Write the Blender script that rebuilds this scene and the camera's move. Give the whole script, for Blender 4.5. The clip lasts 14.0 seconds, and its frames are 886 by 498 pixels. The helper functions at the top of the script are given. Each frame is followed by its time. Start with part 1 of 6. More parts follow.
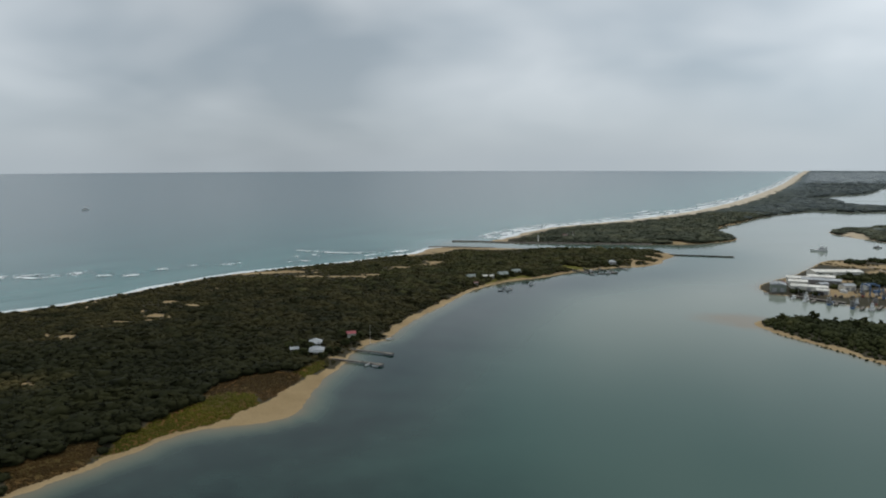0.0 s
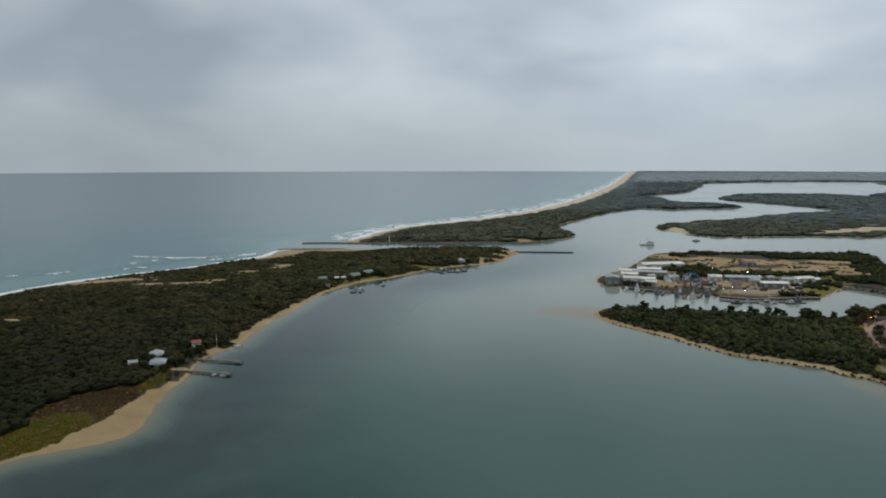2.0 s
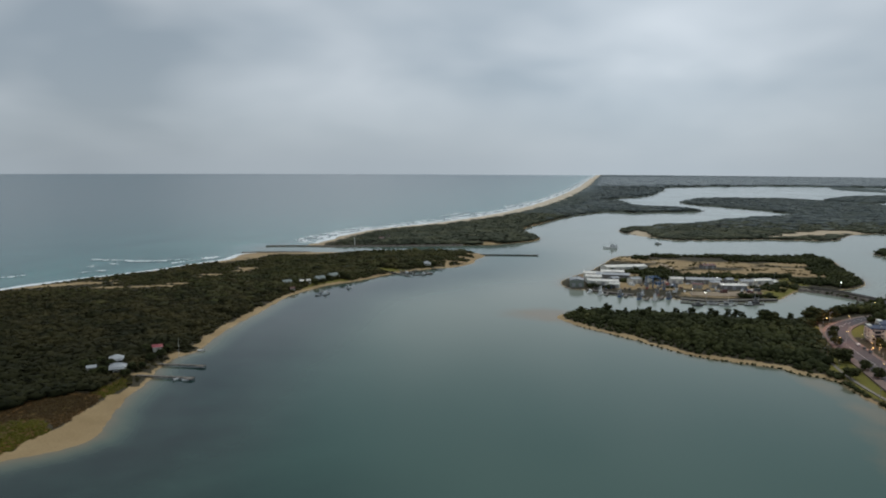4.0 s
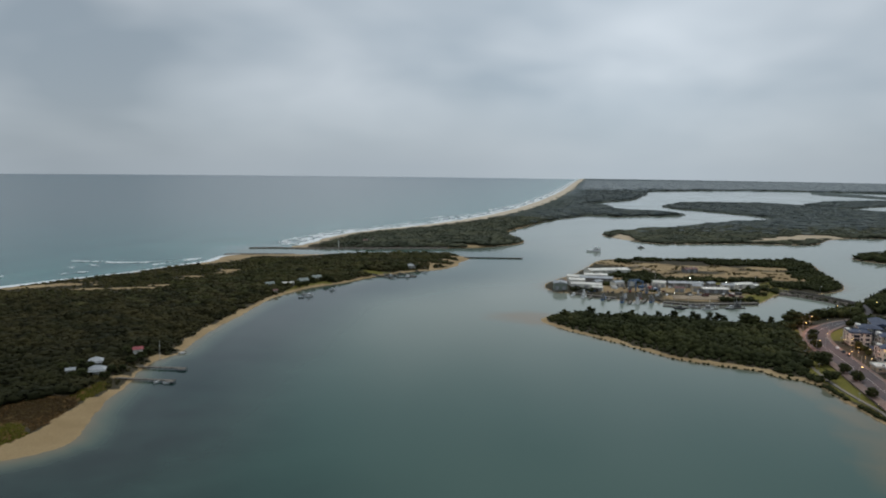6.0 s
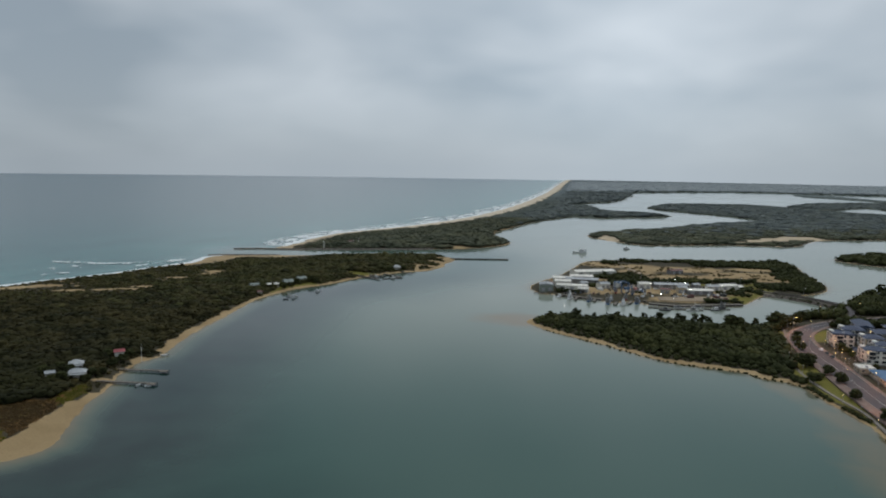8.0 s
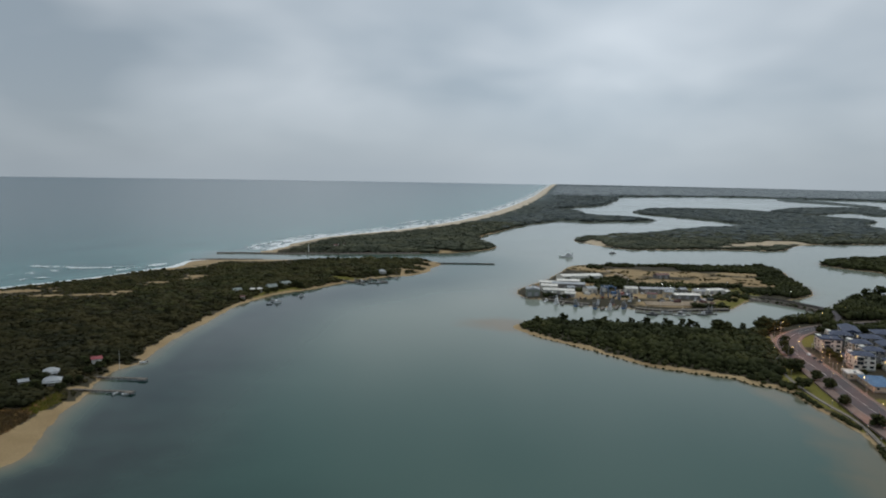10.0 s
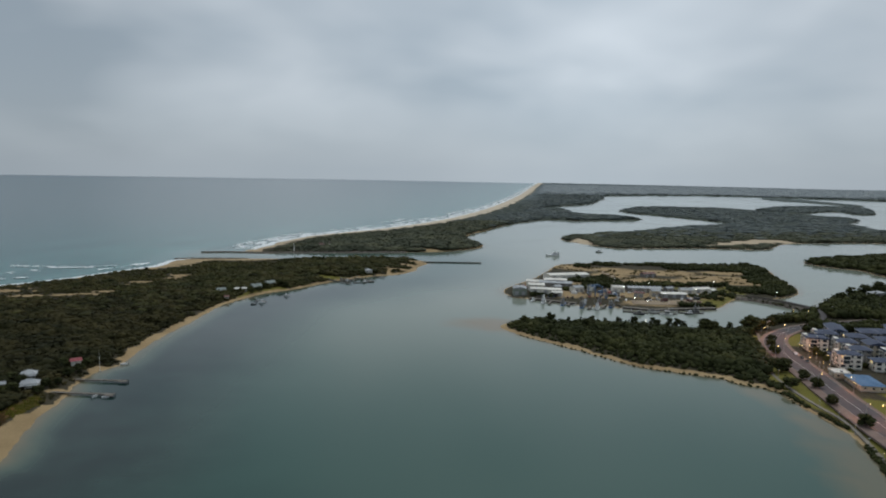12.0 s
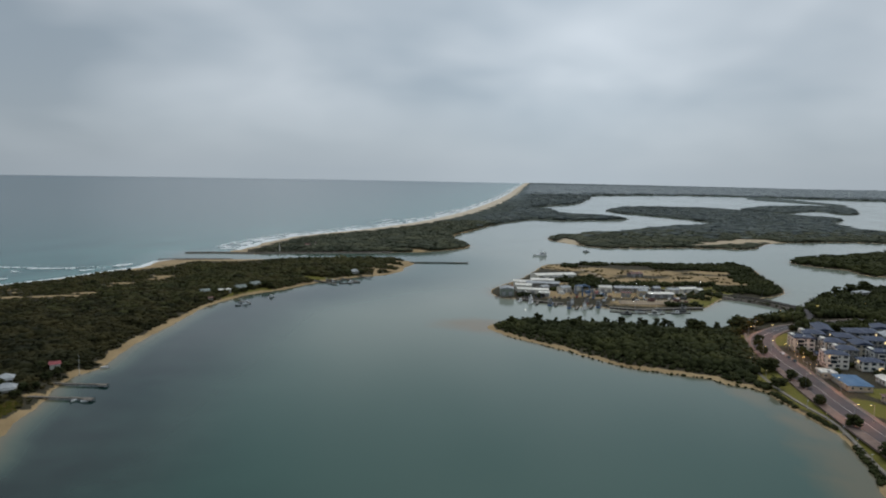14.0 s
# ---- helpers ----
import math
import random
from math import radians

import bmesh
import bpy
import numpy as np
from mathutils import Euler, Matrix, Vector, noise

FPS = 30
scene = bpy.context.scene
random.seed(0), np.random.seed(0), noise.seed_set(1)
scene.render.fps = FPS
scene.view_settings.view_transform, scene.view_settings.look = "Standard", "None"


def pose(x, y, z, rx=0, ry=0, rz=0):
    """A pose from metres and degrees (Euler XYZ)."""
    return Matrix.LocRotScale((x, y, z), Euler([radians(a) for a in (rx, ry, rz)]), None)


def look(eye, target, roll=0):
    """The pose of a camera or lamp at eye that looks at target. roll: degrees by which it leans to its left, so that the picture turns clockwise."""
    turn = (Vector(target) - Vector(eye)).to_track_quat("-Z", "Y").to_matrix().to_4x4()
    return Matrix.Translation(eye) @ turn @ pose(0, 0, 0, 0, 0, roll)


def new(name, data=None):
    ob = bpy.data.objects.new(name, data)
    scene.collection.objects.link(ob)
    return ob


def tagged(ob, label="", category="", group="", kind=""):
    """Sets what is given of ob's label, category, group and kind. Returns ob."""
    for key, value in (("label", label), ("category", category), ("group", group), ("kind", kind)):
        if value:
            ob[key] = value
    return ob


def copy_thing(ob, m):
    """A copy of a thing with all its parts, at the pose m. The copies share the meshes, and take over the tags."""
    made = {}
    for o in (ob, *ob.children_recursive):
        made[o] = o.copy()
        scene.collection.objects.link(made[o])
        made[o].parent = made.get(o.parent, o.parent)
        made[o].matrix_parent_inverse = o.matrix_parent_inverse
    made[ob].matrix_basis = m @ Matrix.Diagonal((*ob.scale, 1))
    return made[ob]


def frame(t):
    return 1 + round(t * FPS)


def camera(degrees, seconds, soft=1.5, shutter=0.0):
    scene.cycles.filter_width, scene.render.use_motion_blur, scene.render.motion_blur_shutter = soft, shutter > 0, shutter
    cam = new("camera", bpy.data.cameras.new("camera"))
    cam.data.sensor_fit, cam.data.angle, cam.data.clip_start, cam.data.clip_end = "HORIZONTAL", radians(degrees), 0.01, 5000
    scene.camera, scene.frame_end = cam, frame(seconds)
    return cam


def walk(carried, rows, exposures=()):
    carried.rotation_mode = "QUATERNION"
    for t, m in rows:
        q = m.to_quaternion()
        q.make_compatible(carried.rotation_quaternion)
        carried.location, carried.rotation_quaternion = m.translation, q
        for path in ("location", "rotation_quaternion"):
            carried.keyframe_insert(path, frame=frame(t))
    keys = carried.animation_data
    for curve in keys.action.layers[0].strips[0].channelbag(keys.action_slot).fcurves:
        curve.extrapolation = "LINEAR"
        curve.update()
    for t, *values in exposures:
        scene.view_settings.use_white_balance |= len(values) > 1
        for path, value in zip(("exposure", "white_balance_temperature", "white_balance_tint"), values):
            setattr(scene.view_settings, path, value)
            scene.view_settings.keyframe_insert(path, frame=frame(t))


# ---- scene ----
PATH = [
    (0, (0.00, -0.00, 120.04), (-22.10, 96.77, 107.92), -0.15),
    (0.5, (0.11, 0.37, 120.10), (-17.30, 98.09, 108.02), -0.17),
    (1, (0.26, 0.72, 120.16), (-11.30, 99.31, 108.05), -0.13),
    (1.5, (0.29, 0.82, 120.24), (-6.10, 99.88, 108.11), -0.13),
    (2, (0.44, 0.76, 120.31), (-1.40, 100.01, 108.21), -0.05),
    (2.5, (0.29, 0.53, 120.16), (2.14, 99.79, 108.14), 0.01),
    (3, (0.28, 0.26, 120.17), (2.60, 99.53, 108.28), 0.14),
    (5.5, (0.31, 0.58, 120.10), (4.95, 99.82, 108.75), 0.64),
    (6, (0.26, 0.69, 120.08), (5.40, 99.92, 108.81), 0.70),
    (6.5, (0.18, 0.75, 119.90), (5.79, 99.95, 108.60), 0.74),
    (7, (0.16, 1.01, 119.94), (6.25, 100.18, 108.60), 0.81),
    (7.5, (0.47, 1.86, 120.12), (7.05, 101.00, 108.85), 0.87),
    (8, (0.53, 3.12, 120.20), (7.59, 102.25, 109.07), 0.91),
    (10.5, (1.55, 11.15, 119.67), (10.96, 110.15, 109.18), 1.05),
    (11, (1.63, 12.14, 119.69), (11.49, 111.08, 108.98), 1.07),
    (11.5, (1.74, 13.32, 119.75), (12.10, 112.20, 109.00), 1.08),
    (12, (1.83, 14.64, 119.78), (12.65, 113.47, 109.07), 1.11),
    (12.5, (2.25, 15.75, 119.68), (13.53, 114.53, 109.02), 1.10),
    (13, (2.52, 16.74, 119.61), (14.20, 115.48, 108.95), 1.11),
    (13.5, (2.61, 18.14, 119.60), (14.78, 116.82, 108.92), 1.12),
    (14, (2.79, 19.28, 119.53), (15.38, 117.91, 108.85), 1.12),
]
cam = camera(63.1, 14.0, 2.0)
walk(cam, [(t, look(eye, target, roll)) for t, eye, target, roll in PATH], [(0.0, 0.16, 6560, 10), (1.5, 0.10, 6470, 10), (3.0, 0.03, 6400, 10), (14.0, 0.0, 6370, 10)])

# ---- sky and light: an overcast evening ----
world = bpy.data.worlds.new("overcast_sky")
scene.world = world
world.use_nodes = True
SUN_EL, SUN_AZ = radians(62), radians(30)


def build_sky(tree):
    nd, ln = tree.nodes, tree.links
    nd.clear()
    out = nd.new("ShaderNodeOutputWorld")
    back = nd.new("ShaderNodeBackground")
    sky = nd.new("ShaderNodeTexSky")
    sky.sky_type, sky.sun_disc, sky.sun_elevation, sky.sun_rotation = "NISHITA", False, SUN_EL, SUN_AZ
    dim = nd.new("ShaderNodeVectorMath")
    dim.operation = "SCALE"
    dim.inputs["Scale"].default_value = 0.08
    ln.new(sky.outputs[0], dim.inputs[0])
    co = nd.new("ShaderNodeTexCoord")
    sep = nd.new("ShaderNodeSeparateXYZ")
    ln.new(co.outputs["Generated"], sep.inputs[0])
    # cloud layer: project the direction on a flat ceiling so that clouds crowd towards the horizon
    up = nd.new("ShaderNodeMath")
    up.operation = "MAXIMUM"
    ln.new(sep.outputs["Z"], up.inputs[0])
    up.inputs[1].default_value = 0.0
    lift = nd.new("ShaderNodeMath")
    lift.operation = "ADD"
    ln.new(up.outputs[0], lift.inputs[0])
    lift.inputs[1].default_value = 0.38
    inv = nd.new("ShaderNodeMath")
    inv.operation = "DIVIDE"
    inv.inputs[0].default_value = 1.0
    ln.new(lift.outputs[0], inv.inputs[1])
    flat = nd.new("ShaderNodeVectorMath")
    flat.operation = "SCALE"
    ln.new(co.outputs["Generated"], flat.inputs[0])
    ln.new(inv.outputs[0], flat.inputs["Scale"])
    big = nd.new("ShaderNodeTexNoise")
    big.inputs["Scale"].default_value, big.inputs["Detail"].default_value = 1.9, 2.6
    big.inputs["Roughness"].default_value, big.inputs["Distortion"].default_value = 0.48, 0.2
    shift = nd.new("ShaderNodeVectorMath")
    shift.operation = "ADD"
    shift.inputs[1].default_value = (3.1, 1.7, 0.4)
    ln.new(flat.outputs[0], shift.inputs[0])
    ln.new(shift.outputs[0], big.inputs["Vector"])
    ramp = nd.new("ShaderNodeValToRGB")
    ln.new(big.outputs["Fac"], ramp.inputs[0])
    r = ramp.color_ramp
    r.elements[0].position, r.elements[0].color = 0.34, (0.37, 0.44, 0.50, 1)
    r.elements[1].position, r.elements[1].color = 0.68, (0.62, 0.675, 0.72, 1)
    mid = r.elements.new(0.52)
    mid.color = (0.50, 0.56, 0.61, 1)
    # slow brightening from the seaward side to the landward one
    half = nd.new("ShaderNodeMath")
    half.operation = "MULTIPLY_ADD"
    ln.new(sep.outputs["X"], half.inputs[0])
    half.inputs[1].default_value, half.inputs[2].default_value = 0.5, 0.5
    side = nd.new("ShaderNodeValToRGB")
    ln.new(half.outputs[0], side.inputs[0])
    sweep = side.color_ramp
    sweep.interpolation = "B_SPLINE"
    for at, level in ((0.19, 0.76), (0.34, 0.69), (0.46, 0.776), (0.55, 0.79), (0.61, 0.87), (0.67, 0.90), (0.735, 0.80), (0.8, 0.744)):
        sweep.elements.new(at).color = (level, level, level, 1)
    sweep.elements[0].color, sweep.elements[-1].color = (0.704, 0.704, 0.704, 1), (0.704, 0.704, 0.704, 1)
    # unseen darker band, added above the view to dim reflections in the water
    zen = nd.new("ShaderNodeValToRGB")
    ln.new(sep.outputs["Z"], zen.inputs[0])
    bands = zen.color_ramp
    bands.interpolation = "B_SPLINE"
    for at, level in ((0.14, 1.05), (0.24, 1.1), (0.42, 0.80), (0.7, 0.95)):
        bands.elements.new(at).color = (level, level, level, 1)
    bands.elements[0].color, bands.elements[-1].color = (0.92, 0.92, 0.92, 1), (1.1, 1.1, 1.1, 1)
    gain = nd.new("ShaderNodeMath")
    gain.operation = "MULTIPLY"
    # a heavier cloud over the sea
    heavy = nd.new("ShaderNodeVectorMath")
    heavy.operation = "DISTANCE"
    heavy.inputs[1].default_value = (-0.46, 0.87, 0.16)
    ln.new(co.outputs["Generated"], heavy.inputs[0])
    ragged = nd.new("ShaderNodeMath")
    ragged.operation = "MULTIPLY_ADD"
    ln.new(big.outputs["Fac"], ragged.inputs[0])
    ragged.inputs[1].default_value = 0.35
    ln.new(heavy.outputs["Value"], ragged.inputs[2])
    dark = nd.new("ShaderNodeMapRange")
    dark.interpolation_type = "SMOOTHSTEP"
    ln.new(ragged.outputs[0], dark.inputs[0])
    dark.inputs["From Min"].default_value, dark.inputs["From Max"].default_value = 0.2, 0.5
    dark.inputs["To Min"].default_value, dark.inputs["To Max"].default_value = 1.075, 1.25
    both = nd.new("ShaderNodeMath")
    both.operation = "MULTIPLY"
    ln.new(side.outputs[0], both.inputs[0])
    ln.new(dark.outputs[0], both.inputs[1])
    ln.new(both.outputs[0], gain.inputs[0])
    ln.new(zen.outputs[0], gain.inputs[1])
    cloud = nd.new("ShaderNodeVectorMath")
    cloud.operation = "SCALE"
    # a plain veil of haze low down, clouds with shape higher up
    veil = nd.new("ShaderNodeMapRange")
    veil.interpolation_type = "SMOOTHSTEP"
    ln.new(sep.outputs["Z"], veil.inputs[0])
    veil.inputs["From Min"].default_value, veil.inputs["From Max"].default_value = -0.01, 0.17
    veil.inputs["To Min"].default_value, veil.inputs["To Max"].default_value = 0.1, 1.0
    hz = nd.new("ShaderNodeMix")
    hz.data_type = "RGBA"
    hz.inputs["A"].default_value = (0.42, 0.482, 0.532, 1)
    ln.new(veil.outputs[0], hz.inputs["Factor"])
    ln.new(ramp.outputs[0], hz.inputs["B"])
    ln.new(hz.outputs["Result"], cloud.inputs[0])
    ln.new(gain.outputs[0], cloud.inputs["Scale"])
    mix = nd.new("ShaderNodeMix")
    mix.data_type = "RGBA"
    mix.inputs["Factor"].default_value = 0.94
    ln.new(dim.outputs[0], mix.inputs["A"])
    ln.new(cloud.outputs[0], mix.inputs["B"])
    ln.new(mix.outputs["Result"], back.inputs[0])
    back.inputs[1].default_value = 1.0
    ln.new(back.outputs[0], out.inputs[0])


build_sky(world.node_tree)
sun = new("sun", bpy.data.lights.new("sun", "SUN"))
sun.data.energy, sun.data.angle, sun.data.color = 1.2, radians(40), (1.0, 0.96, 0.9)
sun.matrix_world = look((300 * math.sin(SUN_AZ), 300 * math.cos(SUN_AZ), 300 * math.tan(SUN_EL)), (0, 0, 0))


# ---- materials ----
def node_mat(name):
    m = bpy.data.materials.new(name)
    m.use_nodes = True
    tree = m.node_tree
    return m, tree, tree.nodes["Principled BSDF"]


def noise_node(tree, scale, detail=4.0, vec=None, rough=0.55):
    n = tree.nodes.new("ShaderNodeTexNoise")
    n.inputs["Scale"].default_value, n.inputs["Detail"].default_value, n.inputs["Roughness"].default_value = scale, detail, rough
    if vec is None:
        geo = tree.nodes.new("ShaderNodeNewGeometry")
        vec = geo.outputs["Position"]
    tree.links.new(vec, n.inputs["Vector"])
    return n.outputs["Fac"]


def ramp_node(tree, fac, stops):
    n = tree.nodes.new("ShaderNodeValToRGB")
    el = n.color_ramp.elements
    while len(el) < len(stops):
        el.new(0.5)
    for e, (p, c) in zip(el, stops):
        e.position, e.color = p, (*c, 1) if len(c) == 3 else c
    tree.links.new(fac, n.inputs[0])
    return n.outputs[0]


def mix_node(tree, fac, a, b, blend="MIX"):
    n = tree.nodes.new("ShaderNodeMix")
    n.data_type, n.blend_type = "RGBA", blend
    for key, v in (("Factor", fac), ("A", a), ("B", b)):
        if isinstance(v, (int, float)):
            n.inputs[key].default_value = v
        elif isinstance(v, tuple):
            n.inputs[key].default_value = (*v, 1)
        else:
            tree.links.new(v, n.inputs[key])
    return n.outputs["Result"]


def bump_node(tree, bsdf, height, strength, distance):
    n = tree.nodes.new("ShaderNodeBump")
    n.inputs["Strength"].default_value, n.inputs["Distance"].default_value = strength, distance
    tree.links.new(height, n.inputs["Height"])
    tree.links.new(n.outputs[0], bsdf.inputs["Normal"])


def plain(name, c1, c2, scale=0.6, rough=0.8, metal=0.0, bump=0.3, fine=6.0, wear=None):
    """A weathered surface: blotches at one scale, grain and relief at a finer one."""
    m, tree, b = node_mat(name)
    big, small = noise_node(tree, scale), noise_node(tree, fine, 3.0)
    col = ramp_node(tree, big, [(0.35, c1), (0.65, c2)])
    grain = ramp_node(tree, small, [(0.3, (0.8, 0.8, 0.8)), (0.7, (1.1, 1.1, 1.1))])
    col = mix_node(tree, 1.0, col, grain, "MULTIPLY")
    if wear:
        spots = ramp_node(tree, noise_node(tree, scale * 3.1, 6.0), [(0.58, (0, 0, 0)), (0.7, (1, 1, 1))])
        col = mix_node(tree, spots, col, wear)
    tree.links.new(col, b.inputs["Base Color"])
    b.inputs["Roughness"].default_value, b.inputs["Metallic"].default_value = rough, metal
    bump_node(tree, b, small, bump, 0.05)
    return m


def foliage(name, dark, mid, light, scale=0.5, relief=0.35):
    m, tree, b = node_mat(name)
    geo = tree.nodes.new("ShaderNodeNewGeometry")
    tint = ramp_node(tree, geo.outputs["Random Per Island"], [(0.0, dark), (0.5, mid), (0.93, mid), (1.0, light)])
    patch = ramp_node(tree, noise_node(tree, 0.022, 4.0), [(0.32, (0.72, 0.76, 0.78)), (0.5, (1.0, 1.0, 1.0)), (0.68, (1.42, 1.34, 1.2))])
    col = mix_node(tree, 1.0, tint, patch, "MULTIPLY")
    # wind-cut scrub on the dunes is paler and drier; farther scrub is paled as haze
    salt_haze = tree.nodes.new("ShaderNodeAttribute")
    salt_haze.attribute_name = "salt_haze"
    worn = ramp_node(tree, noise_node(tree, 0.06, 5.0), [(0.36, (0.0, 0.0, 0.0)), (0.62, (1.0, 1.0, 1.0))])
    amount = mix_node(tree, 1.0, worn, salt_haze.outputs["Color"], "MULTIPLY")
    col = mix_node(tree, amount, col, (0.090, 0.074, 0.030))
    fine = noise_node(tree, scale * 3, 4.0)
    leaf = ramp_node(tree, fine, [(0.35, (0.86, 0.86, 0.86)), (0.68, (1.14, 1.14, 1.12))])
    col = mix_node(tree, 1.0, col, leaf, "MULTIPLY")
    tree.links.new(col, b.inputs["Base Color"])
    b.inputs["Roughness"].default_value = 0.85
    b.inputs["Specular IOR Level"].default_value = 0.06
    if relief:
        bump_node(tree, b, fine, relief, 0.5)
    return m


def ground_material():
    m, tree, b = node_mat("ground")
    at = tree.nodes.new("ShaderNodeAttribute")
    at.attribute_name = "zone"
    sep = tree.nodes.new("ShaderNodeSeparateColor")
    tree.links.new(at.outputs["Color"], sep.inputs[0])
    edge = noise_node(tree, 0.25, 6.0)
    fine = noise_node(tree, 1.6, 5.0)
    broad = noise_node(tree, 0.03, 4.0)

    def sharpen(chan):
        add = tree.nodes.new("ShaderNodeMath")
        add.operation = "MULTIPLY_ADD"
        tree.links.new(edge, add.inputs[0])
        add.inputs[1].default_value = 0.5
        tree.links.new(chan, add.inputs[2])
        return ramp_node(tree, add.outputs[0], [(0.62, (0, 0, 0)), (0.88, (1, 1, 1))])

    soil = ramp_node(tree, fine, [(0.3, (0.025, 0.024, 0.015)), (0.6, (0.055, 0.048, 0.03)), (0.8, (0.10, 0.082, 0.05))])
    sand = ramp_node(tree, broad, [(0.3, (0.25, 0.178, 0.092)), (0.7, (0.36, 0.268, 0.148))])
    sand = mix_node(tree, 1.0, sand, ramp_node(tree, fine, [(0.3, (0.82, 0.82, 0.8)), (0.7, (1.08, 1.08, 1.08))]), "MULTIPLY")
    dry = tree.nodes.new("ShaderNodeAttribute")
    dry.attribute_name = "dry"
    sand = mix_node(tree, dry.outputs["Fac"], sand, (0.50, 0.43, 0.325))
    grass = ramp_node(tree, fine, [(0.3, (0.095, 0.096, 0.018)), (0.7, (0.17, 0.15, 0.034))])
    reed = ramp_node(tree, broad, [(0.4, (0.15, 0.075, 0.025)), (0.6, (0.085, 0.06, 0.02))])
    reed = mix_node(tree, 1.0, reed, ramp_node(tree, fine, [(0.3, (0.5, 0.5, 0.5)), (0.7, (1.3, 1.3, 1.2))]), "MULTIPLY")
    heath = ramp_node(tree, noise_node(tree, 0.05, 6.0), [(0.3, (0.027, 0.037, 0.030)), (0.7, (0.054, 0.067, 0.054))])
    # farthest heath, with haze painted in as a pale grey-blue
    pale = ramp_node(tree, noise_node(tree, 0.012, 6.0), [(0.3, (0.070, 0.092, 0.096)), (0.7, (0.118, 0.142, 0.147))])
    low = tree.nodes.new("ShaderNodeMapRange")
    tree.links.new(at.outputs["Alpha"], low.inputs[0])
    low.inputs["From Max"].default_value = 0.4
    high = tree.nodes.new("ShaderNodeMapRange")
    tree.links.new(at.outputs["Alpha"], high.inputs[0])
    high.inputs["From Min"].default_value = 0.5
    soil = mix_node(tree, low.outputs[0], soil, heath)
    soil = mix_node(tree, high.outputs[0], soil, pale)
    col = mix_node(tree, sharpen(sep.outputs[2]), soil, reed)
    col = mix_node(tree, sharpen(sep.outputs[1]), col, grass)
    col = mix_node(tree, sharpen(sep.outputs[0]), col, sand)
    tree.links.new(col, b.inputs["Base Color"])
    b.inputs["Roughness"].default_value = 0.95
    b.inputs["Specular IOR Level"].default_value = 0.15
    bump_node(tree, b, fine, 0.5, 0.3)
    return m


def water_material():
    m, tree, b = node_mat("water")
    at = tree.nodes.new("ShaderNodeAttribute")
    at.attribute_name = "depth"
    sep = tree.nodes.new("ShaderNodeSeparateColor")
    tree.links.new(at.outputs["Color"], sep.inputs[0])
    # coordinates drawn out along the ocean beach, for crests that run with it
    geo = tree.nodes.new("ShaderNodeNewGeometry")
    crest = tree.nodes.new("ShaderNodeCombineXYZ")
    for k, way in enumerate(((0.12, 0.22, 0), (0.88, -0.47, 0))):
        dot = tree.nodes.new("ShaderNodeVectorMath")
        dot.operation = "DOT_PRODUCT"
        tree.links.new(geo.outputs["Position"], dot.inputs[0])
        dot.inputs[1].default_value = way
        tree.links.new(dot.outputs["Value"], crest.inputs[k])
    broad = noise_node(tree, 0.004, 3.0)
    streak = noise_node(tree, 0.022, 5.0, crest.outputs[0], 0.6)
    deep = ramp_node(tree, broad, [(0.3, (0.028, 0.073, 0.061)), (0.7, (0.034, 0.083, 0.070))])
    teal = ramp_node(tree, streak, [(0.32, (0.020, 0.050, 0.062)), (0.68, (0.042, 0.084, 0.100))])
    shoal = ramp_node(tree, streak, [(0.32, (0.026, 0.104, 0.104)), (0.7, (0.080, 0.210, 0.195))])
    col = mix_node(tree, sep.outputs[1], deep, teal)
    col = mix_node(tree, sep.outputs[2], col, shoal)
    # silty water, its colour also paled in place of reflected sky
    silt_sheen = tree.nodes.new("ShaderNodeAttribute")
    silt_sheen.attribute_name = "silt_sheen"
    col = mix_node(tree, silt_sheen.outputs["Fac"], col, (0.225, 0.252, 0.208))
    col = mix_node(tree, sep.outputs[0], col, (0.19, 0.14, 0.078))
    wat = tree.nodes.new("ShaderNodeAttribute")
    wat.attribute_name = "weed"
    weeds = ramp_node(tree, noise_node(tree, 0.05, 5.0), [(0.3, (0.75, 0.75, 0.75)), (0.6, (1, 1, 1))])
    cover = mix_node(tree, 1.0, wat.outputs["Color"], weeds, "MULTIPLY")
    col = mix_node(tree, cover, col, (0.004, 0.016, 0.016))
    tree.links.new(col, b.inputs["Base Color"])
    tree.links.new(mix_node(tree, sep.outputs[1], (0.26, 0.26, 0.26), (0.20, 0.20, 0.20)), b.inputs["Specular IOR Level"])
    b.inputs["IOR"].default_value = 1.333
    wind = ramp_node(tree, noise_node(tree, 0.008, 4.0), [(0.35, (0.06, 0.06, 0.06)), (0.7, (0.12, 0.12, 0.12))])
    rough = mix_node(tree, sep.outputs[1], wind, (0.17, 0.17, 0.17))
    tree.links.new(rough, b.inputs["Roughness"])
    ripple, swell = noise_node(tree, 0.5, 3.0), noise_node(tree, 0.07, 4.0, crest.outputs[0])
    sea = tree.nodes.new("ShaderNodeMath")
    sea.operation = "MULTIPLY"
    tree.links.new(swell, sea.inputs[0])
    tree.links.new(sep.outputs[1], sea.inputs[1])
    mixh = tree.nodes.new("ShaderNodeMath")
    mixh.operation = "MULTIPLY_ADD"
    tree.links.new(sea.outputs[0], mixh.inputs[0])
    mixh.inputs[1].default_value = 24.0
    tree.links.new(ripple, mixh.inputs[2])
    bump_node(tree, b, mixh.outputs[0], 0.5, 0.03)
    return m


